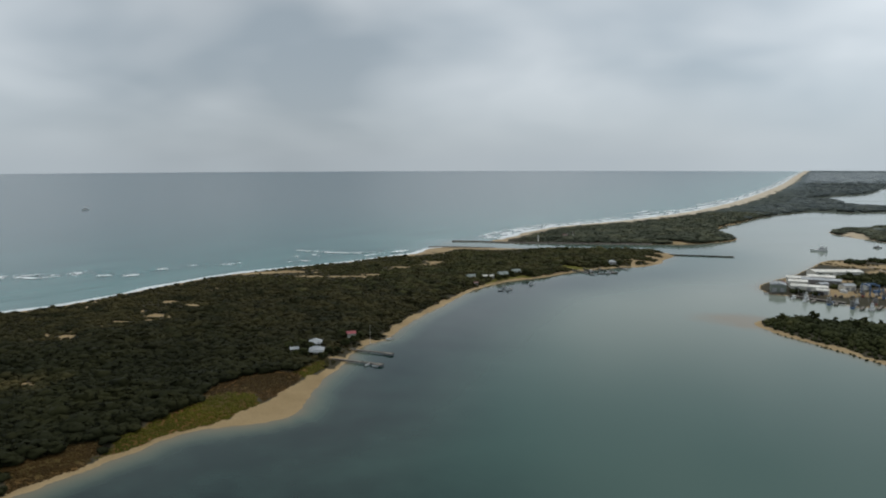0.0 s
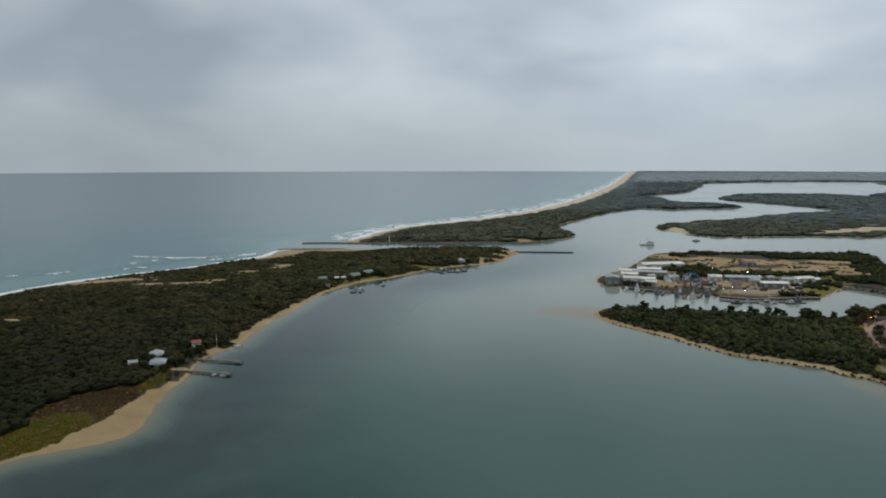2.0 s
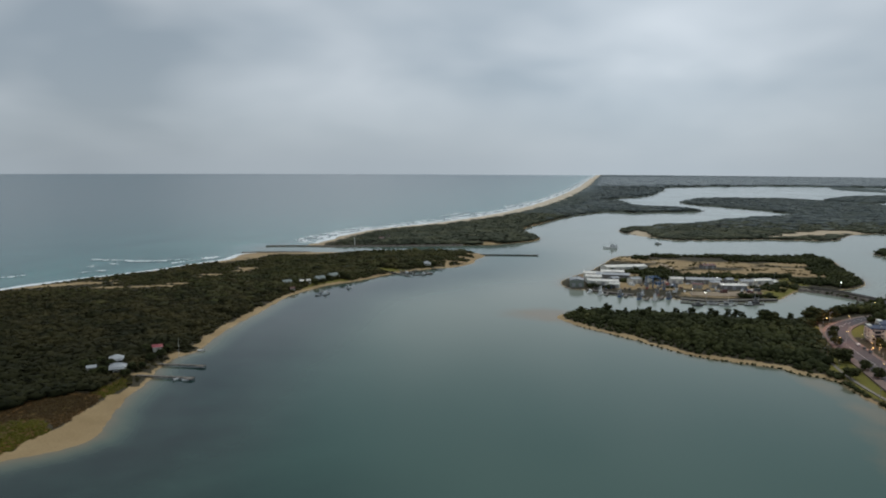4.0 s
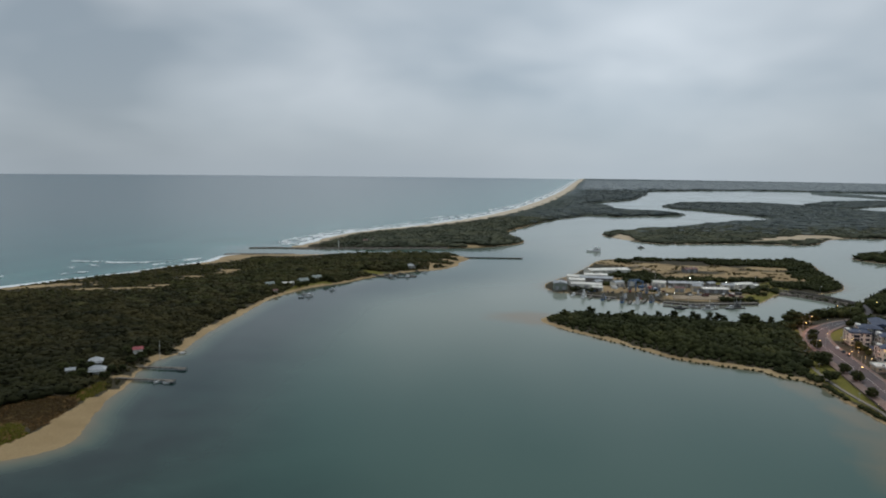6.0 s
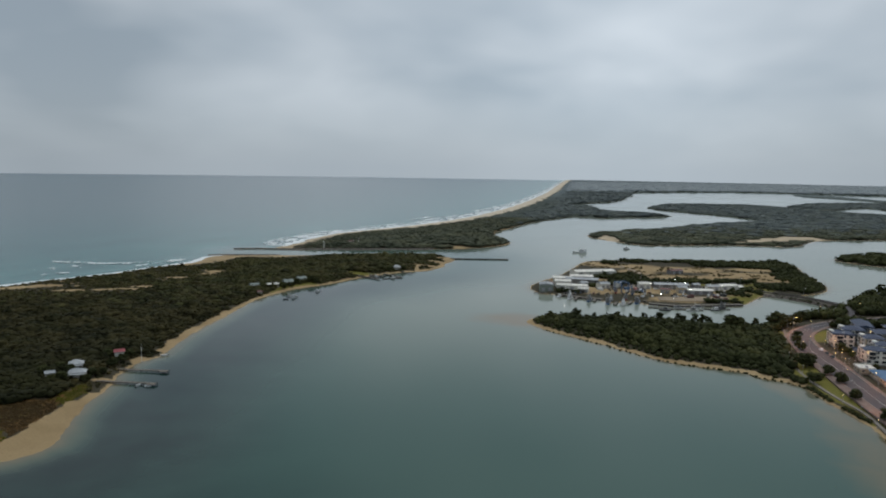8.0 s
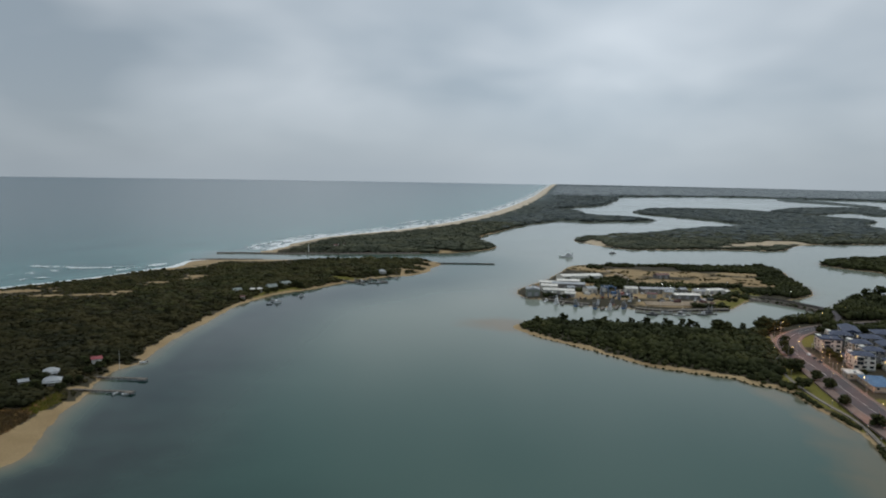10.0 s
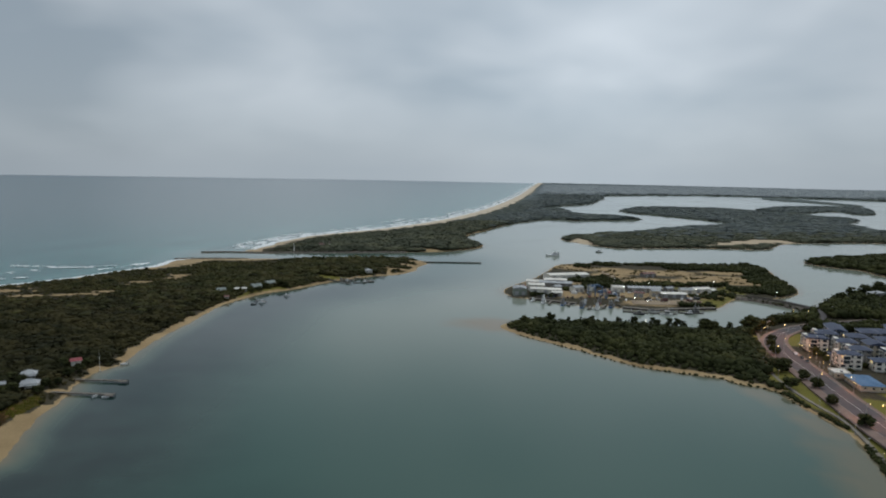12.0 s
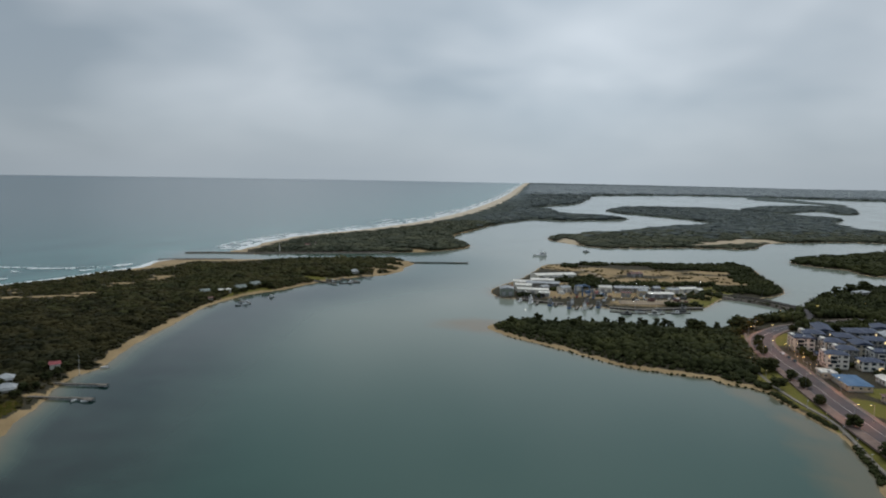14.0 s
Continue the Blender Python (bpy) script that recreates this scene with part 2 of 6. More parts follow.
def foam_material():
    m, tree, b = node_mat("sea_foam")
    at = tree.nodes.new("ShaderNodeAttribute")
    at.attribute_name = "froth"
    n = noise_node(tree, 0.11, 7.0, rough=0.7)
    add = tree.nodes.new("ShaderNodeMath")
    add.operation = "ADD"
    tree.links.new(n, add.inputs[0])
    tree.links.new(at.outputs["Fac"], add.inputs[1])
    cover = ramp_node(tree, add.outputs[0], [(0.90, (0, 0, 0)), (1.12, (0.34, 0.34, 0.34)), (1.45, (0.86, 0.86, 0.86))])
    b.inputs["Base Color"].default_value = (0.72, 0.76, 0.77, 1)
    b.inputs["Roughness"].default_value = 0.9
    tree.links.new(cover, b.inputs["Alpha"])
    return m


GROUND, WATER, FOAM = ground_material(), water_material(), foam_material()
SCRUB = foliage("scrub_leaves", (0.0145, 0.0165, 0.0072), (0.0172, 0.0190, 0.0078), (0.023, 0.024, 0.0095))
# same scrub farther up the spit, lightened in its colour for haze
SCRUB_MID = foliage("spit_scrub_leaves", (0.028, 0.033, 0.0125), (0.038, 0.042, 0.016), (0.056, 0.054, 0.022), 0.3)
# distant leaves, greyed and paled in their base colour for haze
HEATH_TREES = foliage("hazed_heath_leaves", (0.090, 0.108, 0.108), (0.099, 0.116, 0.115), (0.108, 0.122, 0.118), 0.3)
FAR_TREES = foliage("hazy_far_leaves", (0.104, 0.124, 0.124), (0.112, 0.132, 0.132), (0.120, 0.138, 0.136), 0.2)
# the far shore is a backdrop; an added pale glow stands in for kilometres of haze
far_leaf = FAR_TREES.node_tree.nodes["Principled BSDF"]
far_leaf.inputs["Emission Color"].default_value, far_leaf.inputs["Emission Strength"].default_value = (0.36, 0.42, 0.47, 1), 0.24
# scrub beyond the entrance, its colour lifted to carry haze
SCRUB_PALE = foliage("hazed_scrub_leaves", (0.056, 0.064, 0.043), (0.068, 0.075, 0.050), (0.082, 0.084, 0.056), 0.3)
DRY = foliage("dry_brush", (0.06, 0.045, 0.022), (0.10, 0.08, 0.035), (0.10, 0.105, 0.035))
SEDGE = foliage("sedge", (0.055, 0.056, 0.007), (0.066, 0.063, 0.008), (0.074, 0.064, 0.012))
WOODS = foliage("tree_leaves", (0.026, 0.031, 0.013), (0.038, 0.043, 0.0165), (0.054, 0.055, 0.022))
REEDS = foliage("marsh_reeds", (0.042, 0.026, 0.010), (0.050, 0.031, 0.011), (0.054, 0.040, 0.013))

# ---- plan: shorelines as smooth closed curves through a few bends ----
FAR_FROM, FAR_SOFT, EYE = 2200.0, 3000.0, 120.0


def far(p):
    """Beyond two kilometres the land draws in along the line of sight, so that the horizon stays within reach."""
    p = np.array(p, float)
    r = np.maximum(np.hypot(p[:, 0], p[:, 1]), 1e-6)
    near = np.where(r > FAR_FROM, FAR_FROM + FAR_SOFT * (1 - np.exp(-(r - FAR_FROM) / FAR_SOFT)), r)
    k = near / r
    return np.column_stack([p[:, 0] * k, p[:, 1] * k, p[:, 2] * k + EYE * (1 - k)])


def bend(points, steps=6, closed=True):
    p = np.array(points, float)
    out = []
    n = len(p)
    for i in range(n if closed else n - 1):
        a, b, c, d = (p[(i + k) % n] if closed else p[min(max(i + k, 0), n - 1)] for k in (-1, 0, 1, 2))
        for s in range(steps):
            u = s / steps
            out.append(0.5 * (2 * b + (c - a) * u + (2 * a - 5 * b + 4 * c - d) * u * u + (3 * b - a - 3 * c + d) * u**3))
    if not closed:
        out.append(p[-1])
    return np.array(out)


SPIT_LAGOON = [(-600, -600), (-450, -300), (-300, -50), (-225, 150), (-207, 206), (-196, 234), (-184, 269), (-177, 279), (-167, 286), (-156, 293), (-147, 302),
               (-143, 314), (-148, 338), (-151, 362), (-151, 392), (-154, 415), (-152, 441), (-143, 461), (-143, 482), (-140, 526), (-131, 584), (-123, 645),
               (-112, 675), (-95, 709), (-74, 731), (-59, 749), (-43, 772), (-20, 802), (17, 831), (36, 839), (62, 873), (67, 903), (84, 949), (66, 978), (0, 985)]
SPIT_OCEAN = [(-170, 980), (-236, 966), (-244, 905), (-268, 871), (-309, 800), (-347, 754), (-395, 690), (-418, 625), (-433, 559), (-449, 508), (-469, 474),
              (-520, 380), (-620, 200), (-800, -100), (-1050, -500)]
FAR_OCEAN = [(-170, 1072), (-160, 1096), (-150, 1132), (-127, 1235), (-95, 1315), (-47, 1385), (6, 1450), (88, 1585), (157, 1716), (243, 1915), (363, 2250), (577, 2950),
             (884, 4050), (1325, 5740), (2030, 8400), (2160, 8900), (2900, 9200)]
FAR_INNER = [(5500, 7500), (5200, 4600), (4200, 3300), (2997, 3755), (2747, 3982), (2488, 4146), (2213, 4320), (1811, 4246), (1354, 3956), (1207, 3571), (1049, 3181),
             (892, 2811), (787, 2689), (615, 2443), (658, 2313), (640, 2126), (686, 2053), (729, 1984), (752, 1894), (651, 1856), (548, 1818), (481, 1850), (412, 1777),
             (320, 1635), (278, 1549), (236, 1451), (208, 1397), (185, 1305), (187, 1228), (195, 1177), (177, 1134), (142, 1104), (112, 1083), (61, 1072), (-19, 1063),
             (-100, 1056), (-140, 1050)]
DUNE_ISLE = [(361, 1310), (406, 1384), (441, 1387), (481, 1456), (507, 1445), (581, 1494), (681, 1597), (779, 1660), (859, 1706), (927, 1772), (935, 1856), (912, 1943),
             (880, 2062), (844, 2195), (837, 2320), (949, 2525), (1080, 2638), (1186, 2624), (1345, 2582), (1379, 2403), (1410, 2187), (1457, 2007), (1299, 1824),
             (1250, 1700), (1201, 1575), (1240, 1440), (1100, 1270), (938, 1277), (853, 1271), (775, 1255), (710, 1192), (672, 1153), (620, 1151), (547, 1164), (442, 1150),
             (406, 1156), (389, 1191), (370, 1228)]
RING_ISLE = [(1450, 2567), (1675, 2791), (1955, 2910), (2056, 2796), (1770, 2349), (1667, 2297), (1700, 2480), (1480, 2330), (1426, 2449)]
THIN_ISLE = [(2222, 3873), (2360, 3765), (2286, 3270), (2231, 3034), (2162, 3015), (2163, 3355), (2137, 3614)]
PORT_ISLE = [(144, 732), (145, 693), (167, 680), (180, 665), (193, 656), (204, 641), (219, 650), (234, 633), (256, 622), (294, 627), (317, 629), (341, 653), (368, 683),
             (386, 687), (405, 682), (441, 702), (463, 733), (477, 772), (495, 828), (521, 888), (525, 927), (509, 944), (456, 937), (400, 936), (356, 947), (329, 958),
             (287, 951), (255, 933), (223, 869), (192, 809), (164, 769)]
TOWN = [(108, 562), (118, 529), (133, 506), (147, 486), (160, 463), (172, 444), (185, 433), (199, 424), (213, 415), (220, 402), (229, 394), (234, 383), (232, 365),
        (231, 350), (231, 336), (231, 326), (228, 312), (222, 296), (218, 284), (210, 268), (200, 250), (170, 180), (140, 60), (100, -150), (0, -500), (300, -900),
        (1600, -600), (1500, 500), (900, 860), (605, 759), (558, 732), (499, 697), (453, 666), (419, 632), (388, 603), (343, 576), (303, 545), (251, 533), (213, 552),
        (172, 566), (128, 576)]
EAST_ISLE = [(622, 972), (671, 999), (737, 1029), (860, 1079), (1000, 1060), (900, 900), (661, 829), (654, 890), (632, 918)]

ocean_near, ocean_far = bend(SPIT_OCEAN, 8, False), bend(FAR_OCEAN, 10, False)
LANDS = {
    "spit": bend(SPIT_LAGOON + SPIT_OCEAN, 5),
    "north": bend(FAR_OCEAN + FAR_INNER, 5),
    "dunes": bend(DUNE_ISLE, 5),
    "ring": bend(RING_ISLE, 5),
    "thin": bend(THIN_ISLE, 5),
    "port": bend(PORT_ISLE, 4),
    "town": bend(TOWN, 4),
    "east": bend(EAST_ISLE, 4),
}
PLATEAU = {"spit": 2.2, "north": 3.0, "dunes": 1.2, "ring": 1.0, "thin": 1.0, "port": 0.7, "town": 0.8, "east": 1.4}


def line_distance(xy, line):
    """Distance from points to an open chain of segments."""
    best = np.full(len(xy), 1e9)
    for a, b in zip(line[:-1], line[1:]):
        ab = b - a
        u = np.clip(((xy - a) @ ab) / max(ab @ ab, 1e-9), 0, 1)
        best = np.minimum(best, ((xy - a - u[:, None] * ab) ** 2).sum(1))
    return np.sqrt(best)


def inside(xy, ring):
    hit = np.zeros(len(xy), bool)
    x, y = xy.T
    for (ax, ay), (bx, by) in zip(ring, np.roll(ring, -1, 0)):
        if ay != by:
            hit ^= ((ay > y) != (by > y)) & (x < (bx - ax) * (y - ay) / (by - ay) + ax)
    return hit


def shore_distance(xy, ring, reach=260.0):
    """Signed distance to a shoreline: positive on land, and no less than -reach."""
    d = np.full(len(xy), -reach)
    lo, hi = ring.min(0) - reach, ring.max(0) + reach
    sel = np.where(((xy > lo) & (xy < hi)).all(1))[0]
    for part_sel in np.array_split(sel, max(1, len(sel) // 20000)):
        q = xy[part_sel]
        dist = line_distance(q, np.vstack([ring, ring[:1]]))
        d[part_sel] = np.maximum(np.where(inside(q, ring), dist, -dist), -reach)
    return d


def wobble(xy, size, seed=0.0):
    """Cheap smooth noise in -1..1 from a few crossed waves."""
    x, y = xy[:, 0] / size + seed, xy[:, 1] / size - seed
    return (np.sin(1.7 * x + 1.3 * np.sin(y * 1.1 + seed)) + np.sin(2.3 * y + 1.7 * np.sin(x * 0.9)) + 0.6 * np.sin(4.1 * x + 3.7 * y) + 0.5 * np.sin(7.3 * x - 5.9 * y)) / 3.1


def blobs(xy, spots):
    """1 inside any of the ellipses (x, y, rx, ry), falling to 0 outside."""
    v = np.zeros(len(xy))
    for x, y, rx, ry in spots:
        d = np.hypot((xy[:, 0] - x) / rx, (xy[:, 1] - y) / ry) + 0.22 * wobble(xy, 5.0 + 0.3 * rx, x)
        v = np.maximum(v, np.clip(1.6 - d, 0, 1))
    return v


def smooth(v, a, b):
    u = np.clip((v - a) / (b - a), 0, 1)
    return u * u * (3 - 2 * u)


def patches(xy, rings, soft=5.0):
    """1 inside any of the outlines, with a ragged soft edge."""
    v = np.zeros(len(xy))
    for ring in rings:
        d = shore_distance(xy, np.array(ring, float), 30.0) + 1.6 * wobble(xy, 4.0, 1.0) + 2.0 * wobble(xy, 11.0, 3.0)
        v = np.maximum(v, smooth(d, -soft, soft))
    return v


# bare sand among the scrub, marsh reeds, lawns
SAND_SPOTS = [(8, 812, 13, 7), (30, 858, 2.5, 26), (58, 914, 14, 6), (-334, 479, 7, 6), (-370, 681, 16, 7), (-348, 693, 18, 7), (-325, 704, 16, 6), (-295, 681, 14, 5), (-265, 684, 14, 5), (-237, 701, 12, 5), (-296, 312, 5, 3),
              (-353, 407, 5, 4), (-345, 453, 6, 4), (-355, 528, 6, 5), (-330, 521, 6, 4), (-245, 686, 13, 5), (-221, 761, 10, 6), (-192, 803, 10, 8), (-197, 785, 9, 6),
              (-292, 880, 25, 18), (-160, 960, 45, 22), (-220, 950, 30, 28), (-151, 446, 7, 7), (-159, 404, 5, 4), (-155, 426, 4, 3)]
LOBE_RING = [(-180, 272), (-168, 280), (-150, 294), (-141, 310), (-143, 328), (-149, 350), (-155, 376), (-160, 366), (-162, 350), (-161, 332), (-163, 314), (-170, 295), (-177, 283)]
POINT_SAND = [(80, 945, 20, 16), (40, 872, 40, 5)]
REED_PATCHES = [[(-163, 314), (-161, 336), (-161, 356), (-166, 366), (-181, 360), (-194, 350), (-200, 326), (-196, 312), (-186, 322), (-172, 324)],
                [(-207, 205), (-198, 230), (-202, 246), (-207, 258), (-216, 246), (-226, 220)]]
SEDGE_PATCHES = [[(-200, 240), (-191, 250), (-183, 265), (-175, 282), (-169, 295), (-163, 314), (-172, 325), (-186, 323), (-192, 309), (-197, 296), (-201, 279), (-203, 260)],
                 [(-163, 360), (-158, 374), (-158, 388), (-164, 392), (-170, 380), (-169, 366)]]
LAWNS = [(-101, 704, 9, 13), (-91, 720, 10, 9), (-81, 733, 9, 8), (-108, 690, 6, 10), (-36, 806, 13, 9), (-20, 803, 12, 8)]
DUNES = [(385, 1250, 14, 45), (412, 1350, 16, 14), (500, 1288, 20, 8), (650, 1215, 40, 26), (700, 1250, 40, 28), (752, 1285, 34, 22), (606, 1190, 28, 13), (778, 1262, 18, 16)]
PORT_SAND = [(345, 780, 60, 26), (410, 800, 45, 30), (350, 850, 55, 25), (420, 770, 40, 18), (440, 850, 30, 16), (290, 880, 40, 20), (255, 910, 25, 22), (290, 830, 22, 25), (270, 780, 9, 30),
             ]
PORT_YARD = [(235, 690, 18, 16), (270, 700, 30, 28), (320, 690, 40, 22), (270, 650, 35, 14), (200, 700, 25, 22), (205, 760, 35, 40)]
PORT_GRASS = [(345, 685, 26, 26), (362, 700, 22, 26), (325, 650, 16, 14), (320, 730, 40, 8), (400, 735, 25, 10), (330, 860, 40, 10)]
TOWN_GRASS = [(250, 395, 12, 20), (258, 425, 10, 22), (247, 365, 10, 22), (243, 335, 8, 20), (238, 310, 8, 18), (230, 285, 8, 20), (322, 512, 14, 10), (270, 350, 9, 16), (280, 462, 8, 22),
              (288, 500, 10, 20), (300, 372, 14, 10), (308, 496, 12, 12), (314, 523, 6, 8)]


def land_at(xy):
    """Height, zone weights (sand, grass, reed), wood cover and shore distances at points of the plan."""
    n = len(xy)
    z, zone, best = np.full(n, -4.0), np.zeros((n, 3)), np.full(n, -260.0)
    which = np.full(n, "", dtype=object)
    for name, ring in LANDS.items():
        d = shore_distance(xy, ring)
        d = np.where(d > -250, d + 1.2 * wobble(xy, 9.0) + 0.6 * wobble(xy, 3.0, 2.0), d)
        mine = d > best
        best = np.where(mine, d, best)
        which[mine & (d > 0)] = name
        dune = PLATEAU[name] * (smooth(d, 4, 34) + 0.35 * wobble(xy, 26.0) * smooth(d, 14, 60))
        rise = np.where(d > 0, 0.09 * np.minimum(d, 14) + dune, np.maximum(0.05 * d, -4.0))
        z = np.where(mine, np.maximum(rise, z), z)
    ocean = np.full(n, 999.0)
    sel = np.isin(which, ["spit", "north"])
    if sel.any():
        ocean[sel] = np.minimum(line_distance(xy[sel], ocean_near), line_distance(xy[sel], ocean_far))
    spit, north, dunes, port, town = (which == k for k in ("spit", "north", "dunes", "port", "town"))
    ragged = 1.0 + 0.45 * wobble(xy, 13.0, 5.0)
    width = np.select([which == "east", spit & (np.abs(xy[:, 1] - 425) < 42), spit & (xy[:, 1] < 310), spit & (xy[:, 1] < 600), spit, north, dunes, port, town & (xy[:, 1] < 385), town], [0.8, 1.6, 3.4, 6.0, 5.0, 3.5, 0.8, 0.8, 2.2, 5.2], 3.0) * ragged
    marshy = np.isin(which, ["ring", "thin"]) | (dunes & (xy[:, 1] > 1400)) | (north & (xy[:, 1] > 1620))
    sand = (1 - smooth(best, width * 0.9, width * 1.3)) * ~(marshy | ((xy[:, 1] > 1450) & (best <= 0)))
    wide = np.where(north, 26.0 + 30.0 * smooth(xy[:, 1], 1100, 1500), np.where(xy[:, 1] > 850, 40.0, 20.0)) * ragged
    sand = np.maximum(sand, np.where(spit | north, 1 - smooth(ocean, wide * 0.9, wide * 1.1), 0))
    sand = np.maximum.reduce([sand, blobs(xy, SAND_SPOTS + POINT_SAND) * spit, patches(xy, [LOBE_RING], 2.0) * spit])
    # wind-blown hollows in the scrub behind the ocean beach
    hollow = smooth(wobble(xy, 6.5, 7.0) + 0.6 * wobble(xy, 31.0, 4.0), 0.62, 0.9) * (1 - smooth(ocean, 110, 210)) * smooth(xy[:, 1], 250, 330)
    sand = np.maximum(sand, 0.75 * hollow * spit)
    sand = np.maximum(sand, blobs(xy, DUNES) * dunes)
    sand = np.maximum(sand, 0.78 * blobs(xy, PORT_SAND) * port)
    sand = np.maximum(sand, 0.76 * blobs(xy, PORT_YARD) * port)
    sand = np.maximum(sand, (xy[:, 1] > 1000) * blobs(xy, [(120, 1092, 45, 8)]) * north)
    reed = patches(xy, REED_PATCHES + SEDGE_PATCHES) * spit
    grass = np.maximum.reduce([blobs(xy, LAWNS) * spit, blobs(xy, PORT_GRASS) * port, blobs(xy, TOWN_GRASS) * town])
    zone = np.column_stack([sand, grass, reed])
    return z, zone, best, which, ocean


# ---- the ground, one sheet to the horizon, and the water over its low parts ----
def ray_grid(step, ratio, side=46.0):
    """Bearings and ranges of a sheet round the origin, fine where the land is seen and coarse behind."""
    ang = np.concatenate([np.arange(-180, -side, 4.0), np.arange(-side, side, step), np.arange(side, 180, 4.0)])
    rad = np.concatenate([[0.5, 40, 80, 120, 150], 170 * ratio ** np.arange(int(math.log(8700 / 170) / math.log(ratio)) + 1)])
    a, r = np.meshgrid(np.radians(ang), rad)
    xy = np.column_stack([(r * np.sin(a)).ravel(), (r * np.cos(a)).ravel()])
    rows, cols = len(rad), len(ang)
    i, j = np.meshgrid(np.arange(rows - 1), np.arange(cols), indexing="ij")
    k = (j + 1) % cols
    quads = np.column_stack([(i * cols + j).ravel(), (i * cols + k).ravel(), ((i + 1) * cols + k).ravel(), ((i + 1) * cols + j).ravel()])
    return xy, quads[:, ::-1]


def raw_mesh(name, verts, faces, material, soft=True):
    """A mesh from arrays of points and of equal-sized faces."""
    faces = np.asarray(faces, np.int32)
    me = bpy.data.meshes.new(name)
    me.vertices.add(len(verts))
    me.vertices.foreach_set("co", np.asarray(verts, np.float32).ravel())
    me.loops.add(faces.size)
    me.loops.foreach_set("vertex_index", faces.ravel())
    me.polygons.add(len(faces))
    me.polygons.foreach_set("loop_start", np.arange(0, faces.size, faces.shape[1], dtype=np.int32))
    me.polygons.foreach_set("use_smooth", np.full(len(faces), soft))
    me.update(calc_edges=True)
    me.materials.append(material)
    return me


def paint(me, name, values):
    values = np.asarray(values, np.float32)
    a = me.attributes.new(name, "FLOAT_COLOR" if values.ndim == 2 else "FLOAT", "POINT")
    if values.ndim == 2:
        four = values if values.shape[1] == 4 else np.column_stack([values, np.ones(len(values), np.float32)])
        a.data.foreach_set("color", np.ascontiguousarray(four, np.float32).ravel())
    else:
        a.data.foreach_set("value", values.ravel())


xy, quads = ray_grid(0.17, 1.0072)
gz, zone, gdist, gland, gocean = land_at(xy)
# low heath covers the lands beyond the reach of single bushes, hazier in colour farther off
reach = np.hypot(xy[:, 0], xy[:, 1])
heath_haze = np.select([gland == "dunes", gland == "ring", gland == "thin", gland == "north"], [0.5 * smooth(xy[:, 1], 1380, 1460), 0.62, 0.8, 0.5 * smooth(xy[:, 1], 1620, 1720) + 0.5 * smooth(xy[:, 1], 2300, 3600)], 0.0)
heath = heath_haze * (zone.max(1) < 0.4) * (gdist > 0.6) * (gocean > np.where(reach > 1700, 58, 0))
gz = gz + np.where(heath > 0.1, (2.2 + 0.9 * wobble(xy, 7.0) + 0.9 * wobble(xy, 19.0, 3.0)) * smooth(gdist, 2, 14), 0)
ground_mesh = raw_mesh("ground", far(np.column_stack([xy, gz])), quads, GROUND)
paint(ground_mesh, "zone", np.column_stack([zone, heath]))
paint(ground_mesh, "dry", np.where(np.isin(gland, ["spit", "north"]) & (gocean < 90), smooth(xy[:, 1], 800, 1500), np.where(gland == "dunes", 0.6, 0.0)))
tagged(new("ground", ground_mesh), "low sandy coast with beaches, scrub soil, reeds and lawns", "ground", kind="structure")

xy, quads = ray_grid(0.45, 1.016)
_, _, wdist, _, _ = land_at(xy)
ocean_line = np.vstack([[(-1300, -900)], ocean_near[::-1], [(-236, 990), (-230, 1052)], ocean_far, [(2150, 8700)]])
sea_side = inside(xy, np.vstack([ocean_line, [(-9000, 9000), (-9000, -900)]]))
sea_dist = np.full(len(xy), 900.0)
sea_dist[sea_side] = line_distance(xy[sea_side], ocean_line)
sea = np.where(sea_side, smooth(sea_dist, 0, 60), 0.0)
bar = np.maximum(blobs(xy, [(98, 573, 24, 18), (108, 558, 18, 14)]), 0.6 * blobs(xy, [(214, 280, 14, 34), (205, 256, 18, 26), (222, 330, 8, 24), (222, 385, 8, 22)]))
fringe = np.where((xy[:, 0] < 0) & (xy[:, 1] < 300), 9.0, np.where((xy[:, 0] < 0) & (xy[:, 1] < 700), 6.5, 4.5))
shallow = np.where(sea_side, 0, np.exp(np.minimum(wdist, 0) / fringe) * 0.75)
shallow = np.maximum(shallow, 0.8 * bar)
shelf = np.where(sea_side, np.exp(-sea_dist / 420.0), 0)
water_mesh = raw_mesh("water", far(np.column_stack([xy, np.zeros(len(xy))])), quads, WATER)
off = -wdist
from_spit = -shore_distance(xy, LANDS["spit"])
weed = smooth(off, 5, 20) * (1 - smooth(from_spit, 30, 120)) * (1 - smooth(xy[:, 1], 680, 880))
weed = np.maximum(weed, (1 - smooth(np.hypot(xy[:, 0] + 130, xy[:, 1] - 150), 60, 190)) * smooth(off, 5, 20)) * 0.92 * ~sea_side
paint(water_mesh, "weed", np.column_stack([weed] * 3))
# silt plus painted sky sheen, stronger away from the spit and farther out
paint(water_mesh, "silt_sheen", np.where(sea_side, 0, 0.85 * (0.2 + 0.8 * smooth(from_spit, 25, 180)) * (0.12 + 0.88 * smooth(xy[:, 1], 290, 700)) * (1 - 0.35 * smooth(xy[:, 1], 1300, 2600))))
paint(water_mesh, "depth", np.column_stack([np.clip(shallow, 0, 1), sea, shelf]))
tagged(new("water", water_mesh), "calm grey-green lagoon opening into a choppy sea", "water", kind="structure")


